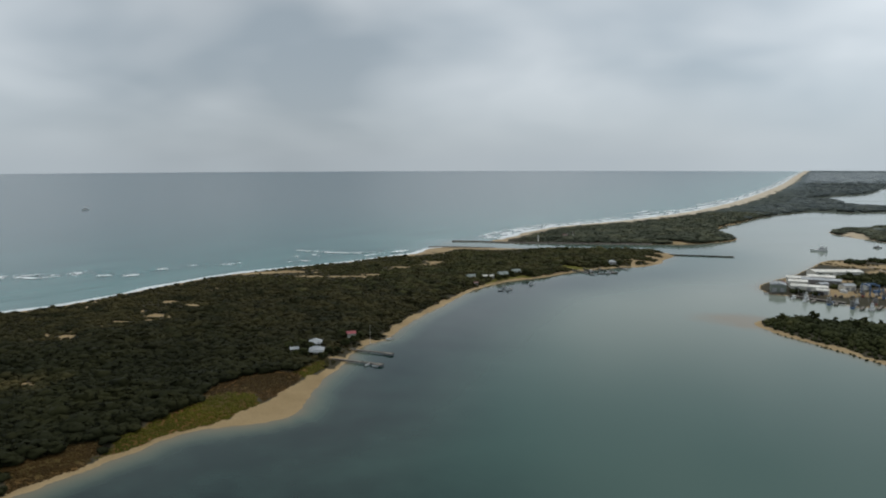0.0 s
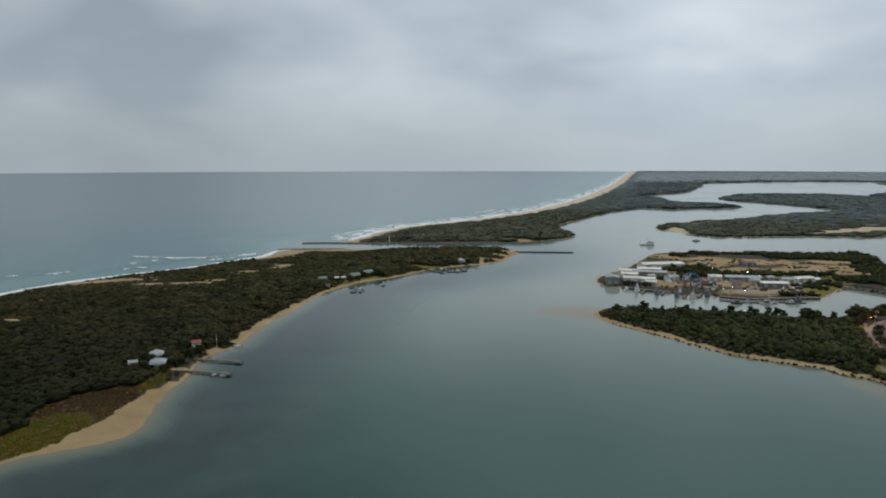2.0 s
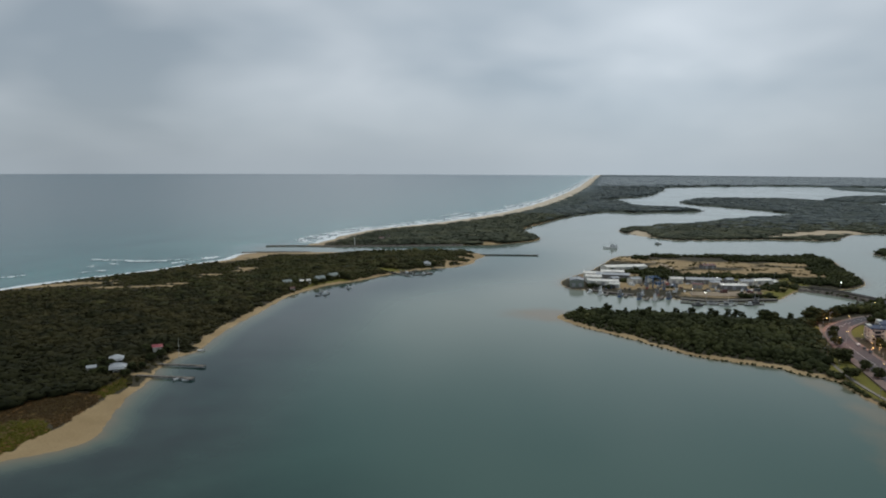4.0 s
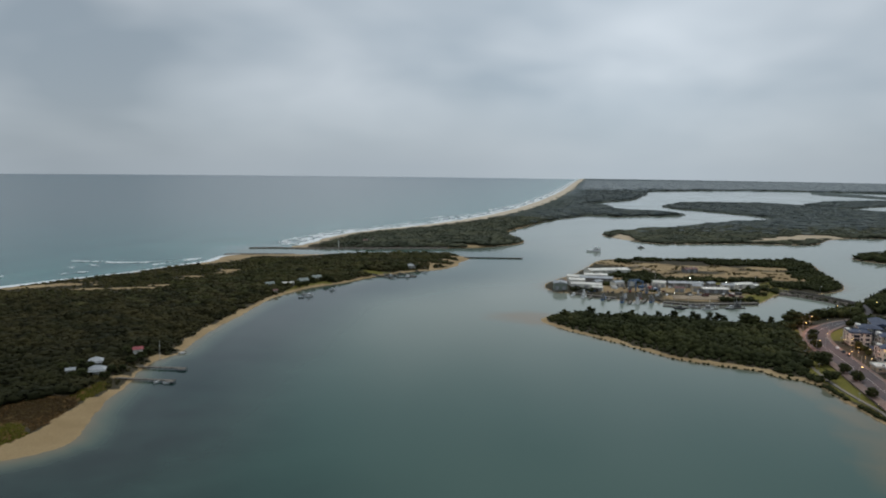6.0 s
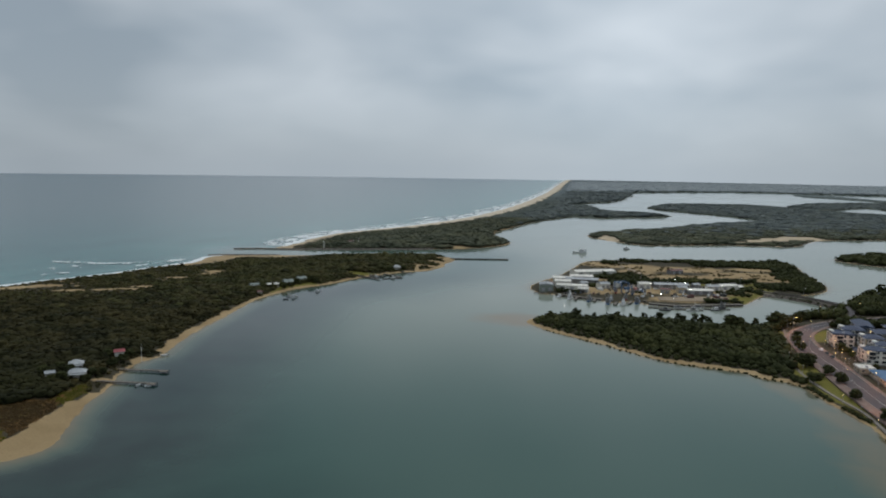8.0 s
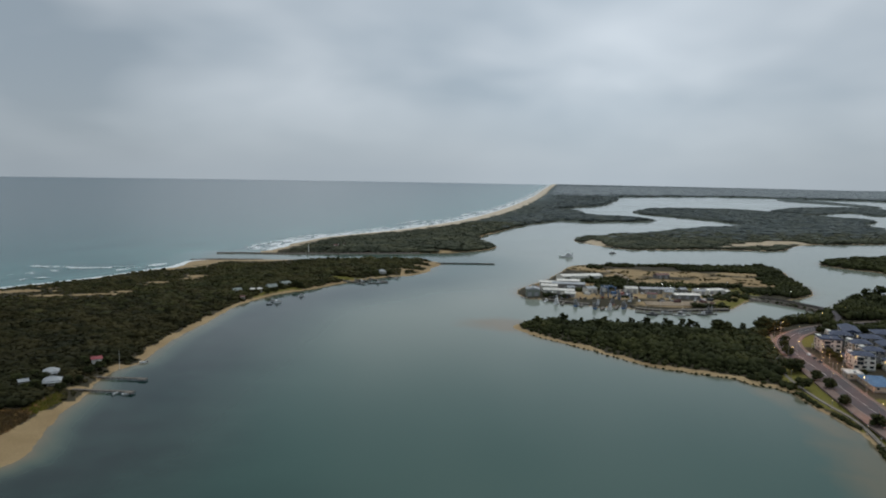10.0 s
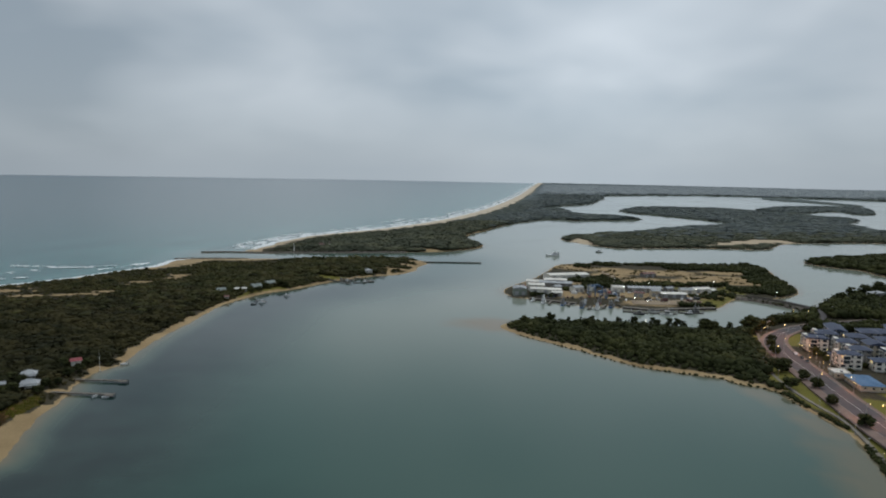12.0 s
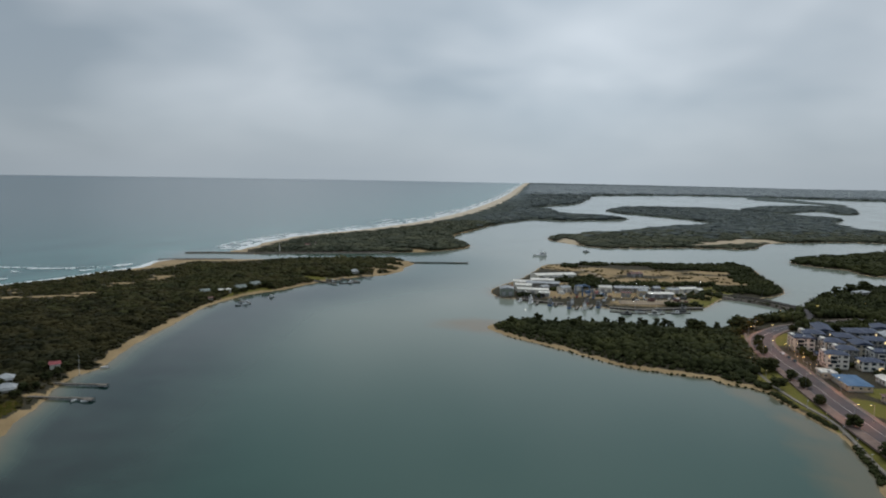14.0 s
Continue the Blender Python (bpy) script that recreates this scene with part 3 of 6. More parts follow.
# ---- surf: strips of foam along the ocean beaches and on the breakers ----
def foam_strip(line, offsets, heights, froth, name, label, step=4.0):
    seg = np.diff(line, axis=0)
    run = np.concatenate([[0], np.cumsum(np.hypot(*seg.T))])
    at = np.arange(0, run[-1], step)
    mid = np.column_stack([np.interp(at, run, line[:, k]) for k in (0, 1)])
    tan = np.gradient(mid, axis=0)
    tan /= np.maximum(np.hypot(*tan.T), 1e-6)[:, None]
    out = np.column_stack([-tan[:, 1], tan[:, 0]])
    rows, fr = [], []
    ends = smooth(at, 0, 25) * smooth(run[-1] - at, 0, 25)
    for o, h, w in zip(offsets, heights, froth):
        wav = o * (1 + 0.3 * wobble(mid, 31.0, 1.0)) + 4.0 * wobble(mid, 47.0, 3.0)
        rows.append(np.column_stack([mid + out * wav[:, None], h * (0.6 + 0.4 * ends)]))
        fr.append(w * ends + (ends - 1) * 0.6 + 0.22 * wobble(mid, 22.0, o))
    v, n = np.vstack(rows), len(at)
    i, j = np.meshgrid(np.arange(len(offsets) - 1), np.arange(n - 1), indexing="ij")
    q = np.column_stack([(i * n + j).ravel(), (i * n + j + 1).ravel(), ((i + 1) * n + j + 1).ravel(), ((i + 1) * n + j).ravel()])
    me = raw_mesh(name, far(v), q, FOAM)
    paint(me, "froth", np.concatenate(fr))
    return tagged(new(name, me), label, "surf", kind="stuff")


swash = (-4, 0, 6, 12, 20, 30, 42)
foam_strip(ocean_near[4:], swash, (0.5, 0.35, 0.4, 0.45, 0.35, 0.25, 0.15), (0.55, 0.8, 0.75, 0.6, 0.45, 0.38, 0.2), "surf", "white surf washing up on the ocean beach")
foam_strip(ocean_far[2:], tuple(o * 1.25 for o in swash), (0.5, 0.4, 0.45, 0.5, 0.4, 0.3, 0.15), (0.45, 0.72, 0.55, 0.42, 0.55, 0.38, 0.2), "surf",
           "broad white surf along the long far beach", 8.0)
BREAKERS = [((-430, 903), (-385, 894), (-345, 886), (-305, 893), (-268, 908)), ((-620, 640), (-594, 628), (-551, 626)), ((-545, 650), (-520, 655), (-498, 672)), ((-500, 690), (-486, 703), (-467, 729)),
            ((-385, 772), (-360, 800), (-330, 815)), ((-310, 850), (-290, 880), (-262, 915)), ((-290, 890), (-262, 925), (-250, 945)), ((-200, 1120), (-180, 1200), (-150, 1270)),
            ((-165, 1260), (-130, 1330), (-90, 1400)), ((-80, 1430), (-20, 1500), (40, 1590)), ((60, 1640), (120, 1750), (170, 1850)), ((-640, 560), (-600, 575), (-560, 570)),
            ((20, 1640), (70, 1720), (110, 1800)), ((230, 2010), (300, 2200), (340, 2330)),             ((-640, 610), (-600, 640), (-570, 655)), ((-510, 640), (-490, 665), (-470, 685)), ((-455, 740), (-430, 760), (-405, 785))]
for b in (((-650, 585), (-590, 640), (-530, 690)), ((-560, 610), (-510, 690), (-455, 770)), ((-470, 760), (-410, 830), (-340, 880))):
    foam_strip(bend(b, 8, False), (-26, -14, 0, 14, 28), (0.05, 0.2, 0.3, 0.2, 0.05), (0.10, 0.28, 0.34, 0.28, 0.10), "foam_patch", "thin patches of spent foam on the sea", 4.0)
for b in BREAKERS:
    foam_strip(bend(b, 8, False), (-8, -3, 1, 8, 18, 28), (0.05, 0.5, 0.9, 0.4, 0.2, 0.05), (0.1, 0.42, 0.55, 0.38, 0.3, 0.0), "breaker", "breaking wave with a torn white crest", 3.0)


# ---- scrub and woods ----
def crown(seed, detail, tufts, flat=0.8):
    """A ragged leafy crown about one metre in radius: a lumpy core with loose tufts standing out of it."""
    rnd = random.Random(seed)
    bm = bmesh.new()
    bmesh.ops.create_icosphere(bm, subdivisions=detail, radius=1.0)
    for v in bm.verts:
        d = v.co.normalized()
        k = 0.82 + 0.42 * noise.noise(d * 1.7 + Vector((seed, 0, 0))) + 0.34 * noise.noise(d * 4.3 + Vector((0, seed, 0))) + 0.2 * noise.noise(d * 9.1 + Vector((0, 0, seed)))
        v.co = Vector((d.x * k, d.y * k, d.z * k * flat + 0.12))
    for _ in range(tufts):
        d = Vector((rnd.gauss(0, 1), rnd.gauss(0, 1), rnd.gauss(0.5, 0.8))).normalized()
        k = rnd.uniform(0.75, 1.05)
        c = Vector((d.x * k, d.y * k, d.z * k * flat + 0.12))
        s = rnd.uniform(0.13, 0.27)
        pts = [c + Vector((rnd.gauss(0, s), rnd.gauss(0, s), rnd.gauss(0, s * 0.7))) for _ in range(4)]
        vs = [bm.verts.new(p) for p in pts]
        for f in ((0, 1, 2), (0, 2, 3), (0, 3, 1)):
            bm.faces.new([vs[k] for k in f])
    bmesh.ops.triangulate(bm, faces=bm.faces)
    bm.verts.index_update()
    v = np.array([x.co for x in bm.verts])
    f = np.array([[x.index for x in face.verts] for face in bm.faces])
    bm.free()
    return v, f


FINE = [crown(s, 2, 13) for s in range(6)]
FAR_CROWNS = [crown(s + 40, 2, 5, 0.7) for s in range(5)]
HEATH_CROWNS = [crown(s + 60, 1, 3, 0.7) for s in range(5)]
COARSE = [crown(s + 20, 1, 10) for s in range(6)]
RNG = np.random.RandomState(7)


def spread(ring, gap, keep):
    """Jittered places on a grid inside a shoreline, thinned by keep(xy)."""
    lo, hi = ring.min(0), ring.max(0)
    gx, gy = np.meshgrid(np.arange(lo[0], hi[0], gap), np.arange(lo[1], hi[1], gap))
    p = np.column_stack([gx.ravel(), gy.ravel()]) + RNG.uniform(-0.45, 0.45, (gx.size, 2)) * gap
    p = p[keep(p)]
    return p[inside(p, ring)]


def clumps(name, places, base, radius, tall, kinds, material, label, category="scrub", salt_haze=None):
    """One mesh of many crowns, each turned and sized on its own."""
    vs, fs, salt_hazes, count = [], [], [], 0
    pick = RNG.randint(0, len(kinds), len(places))
    for k, (tv, tf) in enumerate(kinds):
        sel = pick == k
        n = int(sel.sum())
        if not n:
            continue
        a = RNG.uniform(0, 6.283, n)
        c, s = np.cos(a)[:, None], np.sin(a)[:, None]
        x = (tv[:, 0] * c - tv[:, 1] * s) * radius[sel, None] + places[sel, 0, None]
        y = (tv[:, 0] * s + tv[:, 1] * c) * radius[sel, None] + places[sel, 1, None]
        z = (tv[None, :, 2] + 0.55) * tall[sel, None] + base[sel, None]
        vs.append(np.stack([x, y, z], -1).reshape(-1, 3))
        fs.append((tf[None] + (np.arange(n) * len(tv))[:, None, None] + count).reshape(-1, 3))
        count += n * len(tv)
        if salt_haze is not None:
            salt_hazes.append(np.repeat(salt_haze[sel], len(tv)))
    me = raw_mesh(name, far(np.vstack(vs)), np.vstack(fs), material)
    if salt_haze is not None:
        paint(me, "salt_haze", np.column_stack([np.concatenate(salt_hazes)] * 3))
    return tagged(new(name, me), label, category, kind="stuff")


def in_view(p):
    return (p[:, 1] > 150) & (np.abs(np.arctan2(p[:, 0], p[:, 1])) < radians(48))


def wood(name, land, gap, size, tall, kinds, material, label, where=None, category="scrub", bare=0.35):
    keep = (lambda p: in_view(p) & where(p)) if where else in_view
    p = spread(LANDS[land], gap, keep)
    z, zn, d, _, sea_d = land_at(p)
    strip = np.where(p[:, 1] > 1000, 30.0 + 30.0 * smooth(p[:, 1], 1100, 1500), np.where(p[:, 1] > 850, 42.0, 12.0))
    ok = (zn.max(1) < bare + 0.15 * RNG.rand(len(p))) & (d > 1.5 + 0.6 * size) & (sea_d > strip + size)
    p, z = p[ok], z[ok]
    grow = 1 + 0.3 * wobble(p, 40.0, 2.0) + RNG.normal(0, 0.18, len(p))
    grow = np.clip(grow, 0.45, 1.8) * (0.55 + 0.45 * smooth(sea_d[ok], 60, 170))
    salt_haze = None
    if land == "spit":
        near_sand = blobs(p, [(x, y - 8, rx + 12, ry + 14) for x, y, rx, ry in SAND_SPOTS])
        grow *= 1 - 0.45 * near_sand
        # sand and sea wind pale the scrub; the last term paints haze with distance
        salt_haze = np.maximum.reduce([0.75 * near_sand, 0.6 * (1 - smooth(sea_d[ok], 40, 200)), 0.4 * smooth(p[:, 1], 330, 540)])
        grow *= 0.55 + 0.45 * smooth(d[ok], 6, 22)
    if land == "town" and category == "woods":
        grow *= 0.45 + 0.55 * smooth(line_distance(p, np.array(TOWN[:13], float)), 7, 28)
    if salt_haze is None:
        salt_haze = np.zeros(len(p))
    return clumps(name, p, z - 0.3, size * grow, tall * np.clip(grow + RNG.normal(0, 0.10, len(p)), 0.3, 2.0), kinds, material, label, category, salt_haze)


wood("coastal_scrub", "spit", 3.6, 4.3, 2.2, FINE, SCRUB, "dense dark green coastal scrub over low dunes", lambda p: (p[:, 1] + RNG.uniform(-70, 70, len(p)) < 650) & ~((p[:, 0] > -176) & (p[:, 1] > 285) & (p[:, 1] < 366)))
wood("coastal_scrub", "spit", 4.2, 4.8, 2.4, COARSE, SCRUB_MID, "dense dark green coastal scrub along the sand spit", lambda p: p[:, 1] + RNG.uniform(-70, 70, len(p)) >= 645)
wood("scrub_trees", "spit", 15.0, 4.6, 3.1, FINE, SCRUB, "taller dark trees standing out of the coastal scrub", lambda p: (p[:, 1] < 900) & (wobble(p, 50.0, 6.0) > -0.2), "trees")
wood("coastal_scrub", "north", 6.6, 8.0, 3.2, FAR_CROWNS, SCRUB_PALE, "dark scrub behind the far ocean beach", lambda p: p[:, 1] < 1700)
wood("island_scrub", "dunes", 8.0, 9.5, 2.2, FAR_CROWNS, SCRUB_PALE, "low scrub on a sandy island", lambda p: p[:, 1] + RNG.uniform(-120, 120, len(p)) < 1450)
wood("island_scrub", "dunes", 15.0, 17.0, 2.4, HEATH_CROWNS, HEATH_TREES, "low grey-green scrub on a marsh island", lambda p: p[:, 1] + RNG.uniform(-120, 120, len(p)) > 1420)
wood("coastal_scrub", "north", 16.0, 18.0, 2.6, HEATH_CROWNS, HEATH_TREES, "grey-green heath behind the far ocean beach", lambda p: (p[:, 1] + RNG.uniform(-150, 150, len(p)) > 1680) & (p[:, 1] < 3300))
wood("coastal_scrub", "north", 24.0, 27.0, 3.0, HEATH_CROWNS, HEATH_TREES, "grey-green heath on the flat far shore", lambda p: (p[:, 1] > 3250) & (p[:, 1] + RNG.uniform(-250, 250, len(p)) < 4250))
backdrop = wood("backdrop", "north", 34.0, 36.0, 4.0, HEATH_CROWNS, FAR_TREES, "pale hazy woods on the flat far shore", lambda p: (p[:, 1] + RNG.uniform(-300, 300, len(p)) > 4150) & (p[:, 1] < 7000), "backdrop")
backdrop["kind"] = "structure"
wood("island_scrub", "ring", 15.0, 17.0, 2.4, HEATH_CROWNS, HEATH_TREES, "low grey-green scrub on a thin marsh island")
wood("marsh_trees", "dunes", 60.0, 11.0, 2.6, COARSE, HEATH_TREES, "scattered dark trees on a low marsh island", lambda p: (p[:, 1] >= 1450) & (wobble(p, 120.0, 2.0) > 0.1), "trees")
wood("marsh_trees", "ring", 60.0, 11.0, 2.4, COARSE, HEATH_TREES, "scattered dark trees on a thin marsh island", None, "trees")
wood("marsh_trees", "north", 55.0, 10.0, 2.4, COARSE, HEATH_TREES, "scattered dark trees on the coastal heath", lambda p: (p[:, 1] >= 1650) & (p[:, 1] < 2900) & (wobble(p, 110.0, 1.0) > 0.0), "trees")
wood("island_scrub", "east", 7.0, 7.0, 3.6, COARSE, WOODS, "dark scrub on a low island")
PATHLINE = np.array([(236, 398), (247, 415), (262, 446), (276, 478), (292, 520), (318, 545), (360, 590)], float)


def island_wood(p):
    edge = np.interp(p[:, 1], PATHLINE[:, 1], PATHLINE[:, 0])
    return (p[:, 1] > 396) & (p[:, 0] < edge - 3)


wood("island_woods", "town", 3.9, 4.2, 3.5, FINE, WOODS, "dense dark trees on a sand-edged island", island_wood, "woods", 0.6)
marsh = spread(LANDS["spit"], 0.95, lambda p: in_view(p) & (p[:, 1] < 400) & (p[:, 0] < -150) & (p[:, 0] > -230))
mz, mzone, md, _, _ = land_at(marsh)
tall = RNG.uniform(0.4, 0.75, len(marsh))
stand = mzone[:, 2] + RNG.uniform(-0.25, 0.25, len(marsh)) > 0.5
green = patches(marsh, SEDGE_PATCHES) + RNG.uniform(-0.3, 0.3, len(marsh)) > patches(marsh, REED_PATCHES) + 0.1
for pick, mt, lab in ((~green, REEDS, "rust-brown marsh reeds behind the lagoon beach"), (green, SEDGE, "yellow-green marsh grass behind the lagoon beach")):
    pick = pick & stand & (mzone[:, 0] < 0.5)
    clumps("marsh_reeds", marsh[pick], mz[pick] - 0.3, tall[pick] * 1.8, tall[pick] * 0.5, COARSE, mt, lab, "reeds")

# ---- helpers for built things ----
ROOF_GREY = plain("roof_grey", (0.24, 0.26, 0.275), (0.38, 0.40, 0.41), 0.15, 0.7, 0.0)
ROOF_WHITE = plain("roof_white", (0.56, 0.545, 0.49), (0.76, 0.745, 0.68), 0.12, 0.7, 0.0, wear=(0.36, 0.31, 0.26))
ROOF_SAGE = plain("roof_sage", (0.13, 0.165, 0.155), (0.23, 0.27, 0.25), 0.3, 0.7)
ROOF_BLUE = plain("roof_blue", (0.035, 0.11, 0.22), (0.06, 0.15, 0.28), 0.3, 0.7)
ROOF_SLATE = plain("roof_slate", (0.020, 0.033, 0.070), (0.038, 0.055, 0.100), 0.4, 0.75)
ROOF_RED = plain("roof_red", (0.21, 0.038, 0.047), (0.29, 0.065, 0.07), 0.5, 0.7)
ROOF_BROWN = plain("roof_brown", (0.11, 0.05, 0.045), (0.17, 0.08, 0.07), 0.5, 0.75)
WALL_WHITE = plain("render_white", (0.62, 0.61, 0.55), (0.74, 0.73, 0.67), 0.3, 0.85)
WALL_CREAM = plain("render_cream", (0.46, 0.40, 0.29), (0.55, 0.48, 0.36), 0.3, 0.85)
WALL_GREY = plain("render_grey", (0.14, 0.138, 0.132), (0.22, 0.215, 0.205), 0.3, 0.85)
WALL_GREEN = plain("cladding_green", (0.17, 0.20, 0.17), (0.23, 0.26, 0.22), 0.3, 0.7)
WALL_TIMBER = plain("weatherboard", (0.30, 0.28, 0.23), (0.40, 0.38, 0.32), 0.5, 0.8)
TIMBER = plain("weathered_timber", (0.10, 0.09, 0.075), (0.19, 0.17, 0.14), 0.8, 0.9, fine=9.0)
DARK_TIMBER = plain("wet_timber", (0.03, 0.028, 0.024), (0.07, 0.06, 0.05), 0.8, 0.8)
CONCRETE = plain("concrete", (0.24, 0.23, 0.21), (0.34, 0.33, 0.30), 0.2, 0.9)
ASPHALT = plain("asphalt", (0.027, 0.023, 0.028), (0.046, 0.038, 0.045), 0.15, 0.75)
PAVING = plain("paving", (0.13, 0.09, 0.075), (0.19, 0.135, 0.112), 0.2, 0.9)
YARD_SAND = plain("yard_sand", (0.21, 0.16, 0.105), (0.31, 0.245, 0.165), 0.08, 0.95)
GRAVEL = plain("gravel", (0.15, 0.135, 0.115), (0.24, 0.215, 0.18), 0.08, 0.95)
ROCK = plain("rock", (0.07, 0.06, 0.05), (0.17, 0.145, 0.12), 0.4, 0.9, bump=0.8)
PAINT = plain("road_paint", (0.55, 0.55, 0.53), (0.70, 0.70, 0.68), 1.0, 0.7)
STEEL = plain("galvanised_steel", (0.30, 0.31, 0.32), (0.42, 0.43, 0.44), 1.0, 0.45, 0.7)
HULL_WHITE = plain("hull_white", (0.66, 0.67, 0.67), (0.76, 0.77, 0.77), 0.4, 0.35, wear=(0.4, 0.33, 0.25))
HULL_BLUE = plain("hull_blue", (0.035, 0.10, 0.22), (0.06, 0.15, 0.30), 0.4, 0.4, wear=(0.3, 0.24, 0.2))
HULL_DARK = plain("hull_dark", (0.03, 0.035, 0.04), (0.06, 0.065, 0.07), 0.4, 0.45)
HULL_RED = plain("hull_red", (0.28, 0.06, 0.04), (0.36, 0.10, 0.07), 0.4, 0.5)
BARK = plain("bark", (0.05, 0.042, 0.033), (0.10, 0.085, 0.065), 2.0, 0.95)
RUBBER = plain("rubber", (0.015, 0.015, 0.016), (0.025, 0.025, 0.026), 2.0, 0.8)
CAR_DARK = plain("car_dark", (0.02, 0.025, 0.035), (0.03, 0.035, 0.05), 0.2, 0.25, 0.3, 0.0)
CAR_SILVER = plain("car_silver", (0.42, 0.44, 0.46), (0.46, 0.48, 0.50), 0.2, 0.3, 0.6, 0.0)
CAR_WHITE = plain("car_white", (0.70, 0.71, 0.71), (0.74, 0.75, 0.75), 0.2, 0.25, 0.0, 0.0)


def glass_material():
    m, tree, b = node_mat("window_glass")
    tree.links.new(ramp_node(tree, noise_node(tree, 0.3), [(0.4, (0.018, 0.024, 0.03)), (0.6, (0.05, 0.06, 0.07))]), b.inputs["Base Color"])
    b.inputs["Roughness"].default_value = 0.06
    return m


def lamp_material(name, colour, strength):
    m, tree, b = node_mat(name)
    b.inputs["Base Color"].default_value = (*colour, 1)
    b.inputs["Emission Color"].default_value = (*colour, 1)
    b.inputs["Emission Strength"].default_value = strength
    return m


GLASS = glass_material()
LIT = lamp_material("lit_window", (1.0, 0.72, 0.36), 0.9)
SODIUM, COOL = lamp_material("sodium_lamp", (1.0, 0.66, 0.17), 11.0), lamp_material("white_lamp", (1.0, 0.95, 0.82), 14.0)


def ground_z(places):
    return land_at(np.array([p[:2] for p in places], float))[0]


def thing(name, x, y, z, rz=0.0, label="", category="", group=""):
    ob = new(name)
    ob.empty_display_size = 0.5
    ob.matrix_world = pose(x, y, z, 0, 0, rz)
    return tagged(ob, label, category, group)


def mesh_of(name, bm, material, soft=False):
    bmesh.ops.recalc_face_normals(bm, faces=bm.faces)
    for f in bm.faces:
        f.smooth = soft
    me = bpy.data.meshes.new(name)
    bm.to_mesh(me)
    bm.free()
    me.materials.append(material)
    return me


def part(name, bm, material, parent, label="", soft=False):
    ob = new(name, mesh_of(name, bm, material, soft))
    ob.parent = parent
    if label:
        ob["label"] = label
    return ob


def shared(name, me, parent, m, label=""):
    """A part that uses a mesh that others use too."""
    ob = new(name, me)
    ob.parent, ob.matrix_basis = parent, m
    if label:
        ob["label"] = label
    return ob


def box(bm, x0, x1, y0, y1, z0, z1, bevel=0.0):
    v = [bm.verts.new((x, y, z)) for z in (z0, z1) for x, y in ((x0, y0), (x1, y0), (x1, y1), (x0, y1))]
    fs = [bm.faces.new([v[i] for i in q]) for q in ((3, 2, 1, 0), (4, 5, 6, 7), (0, 1, 5, 4), (1, 2, 6, 5), (2, 3, 7, 6), (3, 0, 4, 7))]
    if bevel:
        bmesh.ops.bevel(bm, geom=list({e for f in fs for e in f.edges}), offset=bevel, segments=1, affect="EDGES")
    return bm


def boxes(*dims):
    bm = bmesh.new()
    for d in dims:
        box(bm, *d)
    return bm


def tube(bm, x, y, z0, z1, r0, r1=None, n=8, top=None):
    """An upright tapered rod; top moves its upper end sideways."""
    r1 = r0 if r1 is None else r1
    dx, dy = top or (0, 0)
    a = [bm.verts.new((x + r0 * math.cos(k * 6.2832 / n), y + r0 * math.sin(k * 6.2832 / n), z0)) for k in range(n)]
    b = [bm.verts.new((x + dx + r1 * math.cos(k * 6.2832 / n), y + dy + r1 * math.sin(k * 6.2832 / n), z1)) for k in range(n)]
    for k in range(n):
        bm.faces.new((a[k], a[(k + 1) % n], b[(k + 1) % n], b[k]))
    bm.faces.new(a[::-1])
    bm.faces.new(b)
    return bm


def roof_shape(w, d, z, rise, over, kind):
    """A hip, gable or low flat roof with a fascia, over a w by d plan."""
    bm = bmesh.new()
    a, b = w / 2 + over, d / 2 + over
    if kind == "flat":
        box(bm, -a, a, -b, b, z, z + 0.35)
        for q in ((-a, a, -b, -b + 0.25), (-a, a, b - 0.25, b), (-a, -a + 0.25, -b + 0.25, b - 0.25), (a - 0.25, a, -b + 0.25, b - 0.25)):
            box(bm, *q, z + 0.35, z + 0.35 + rise)
        return bm
    low = [bm.verts.new((sx * a, sy * b, z)) for sx, sy in ((-1, -1), (1, -1), (1, 1), (-1, 1))]
    eave = [bm.verts.new((sx * a, sy * b, z + 0.22)) for sx, sy in ((-1, -1), (1, -1), (1, 1), (-1, 1))]
    if w >= d:
        inset = b if kind == "hip" else 0.0
        r0, r1 = bm.verts.new((-max(a - inset, 0.02), 0, z + rise)), bm.verts.new((max(a - inset, 0.02), 0, z + rise))
        tops = [(eave[0], eave[1], r1, r0), (eave[2], eave[3], r0, r1), (eave[1], eave[2], r1), (eave[3], eave[0], r0)]
    else:
        inset = a if kind == "hip" else 0.0
        r0, r1 = bm.verts.new((0, -max(b - inset, 0.02), z + rise)), bm.verts.new((0, max(b - inset, 0.02), z + rise))
        tops = [(eave[1], eave[2], r1, r0), (eave[3], eave[0], r0, r1), (eave[0], eave[1], r0), (eave[2], eave[3], r1)]
    for f in tops:
        bm.faces.new(f)
    bm.faces.new(low[::-1])
    for k in range(4):
        bm.faces.new((low[k], low[(k + 1) % 4], eave[(k + 1) % 4], eave[k]))
    return bm


WINDOW_MESHES = {}
LIT_WINDOW = random.Random(5)


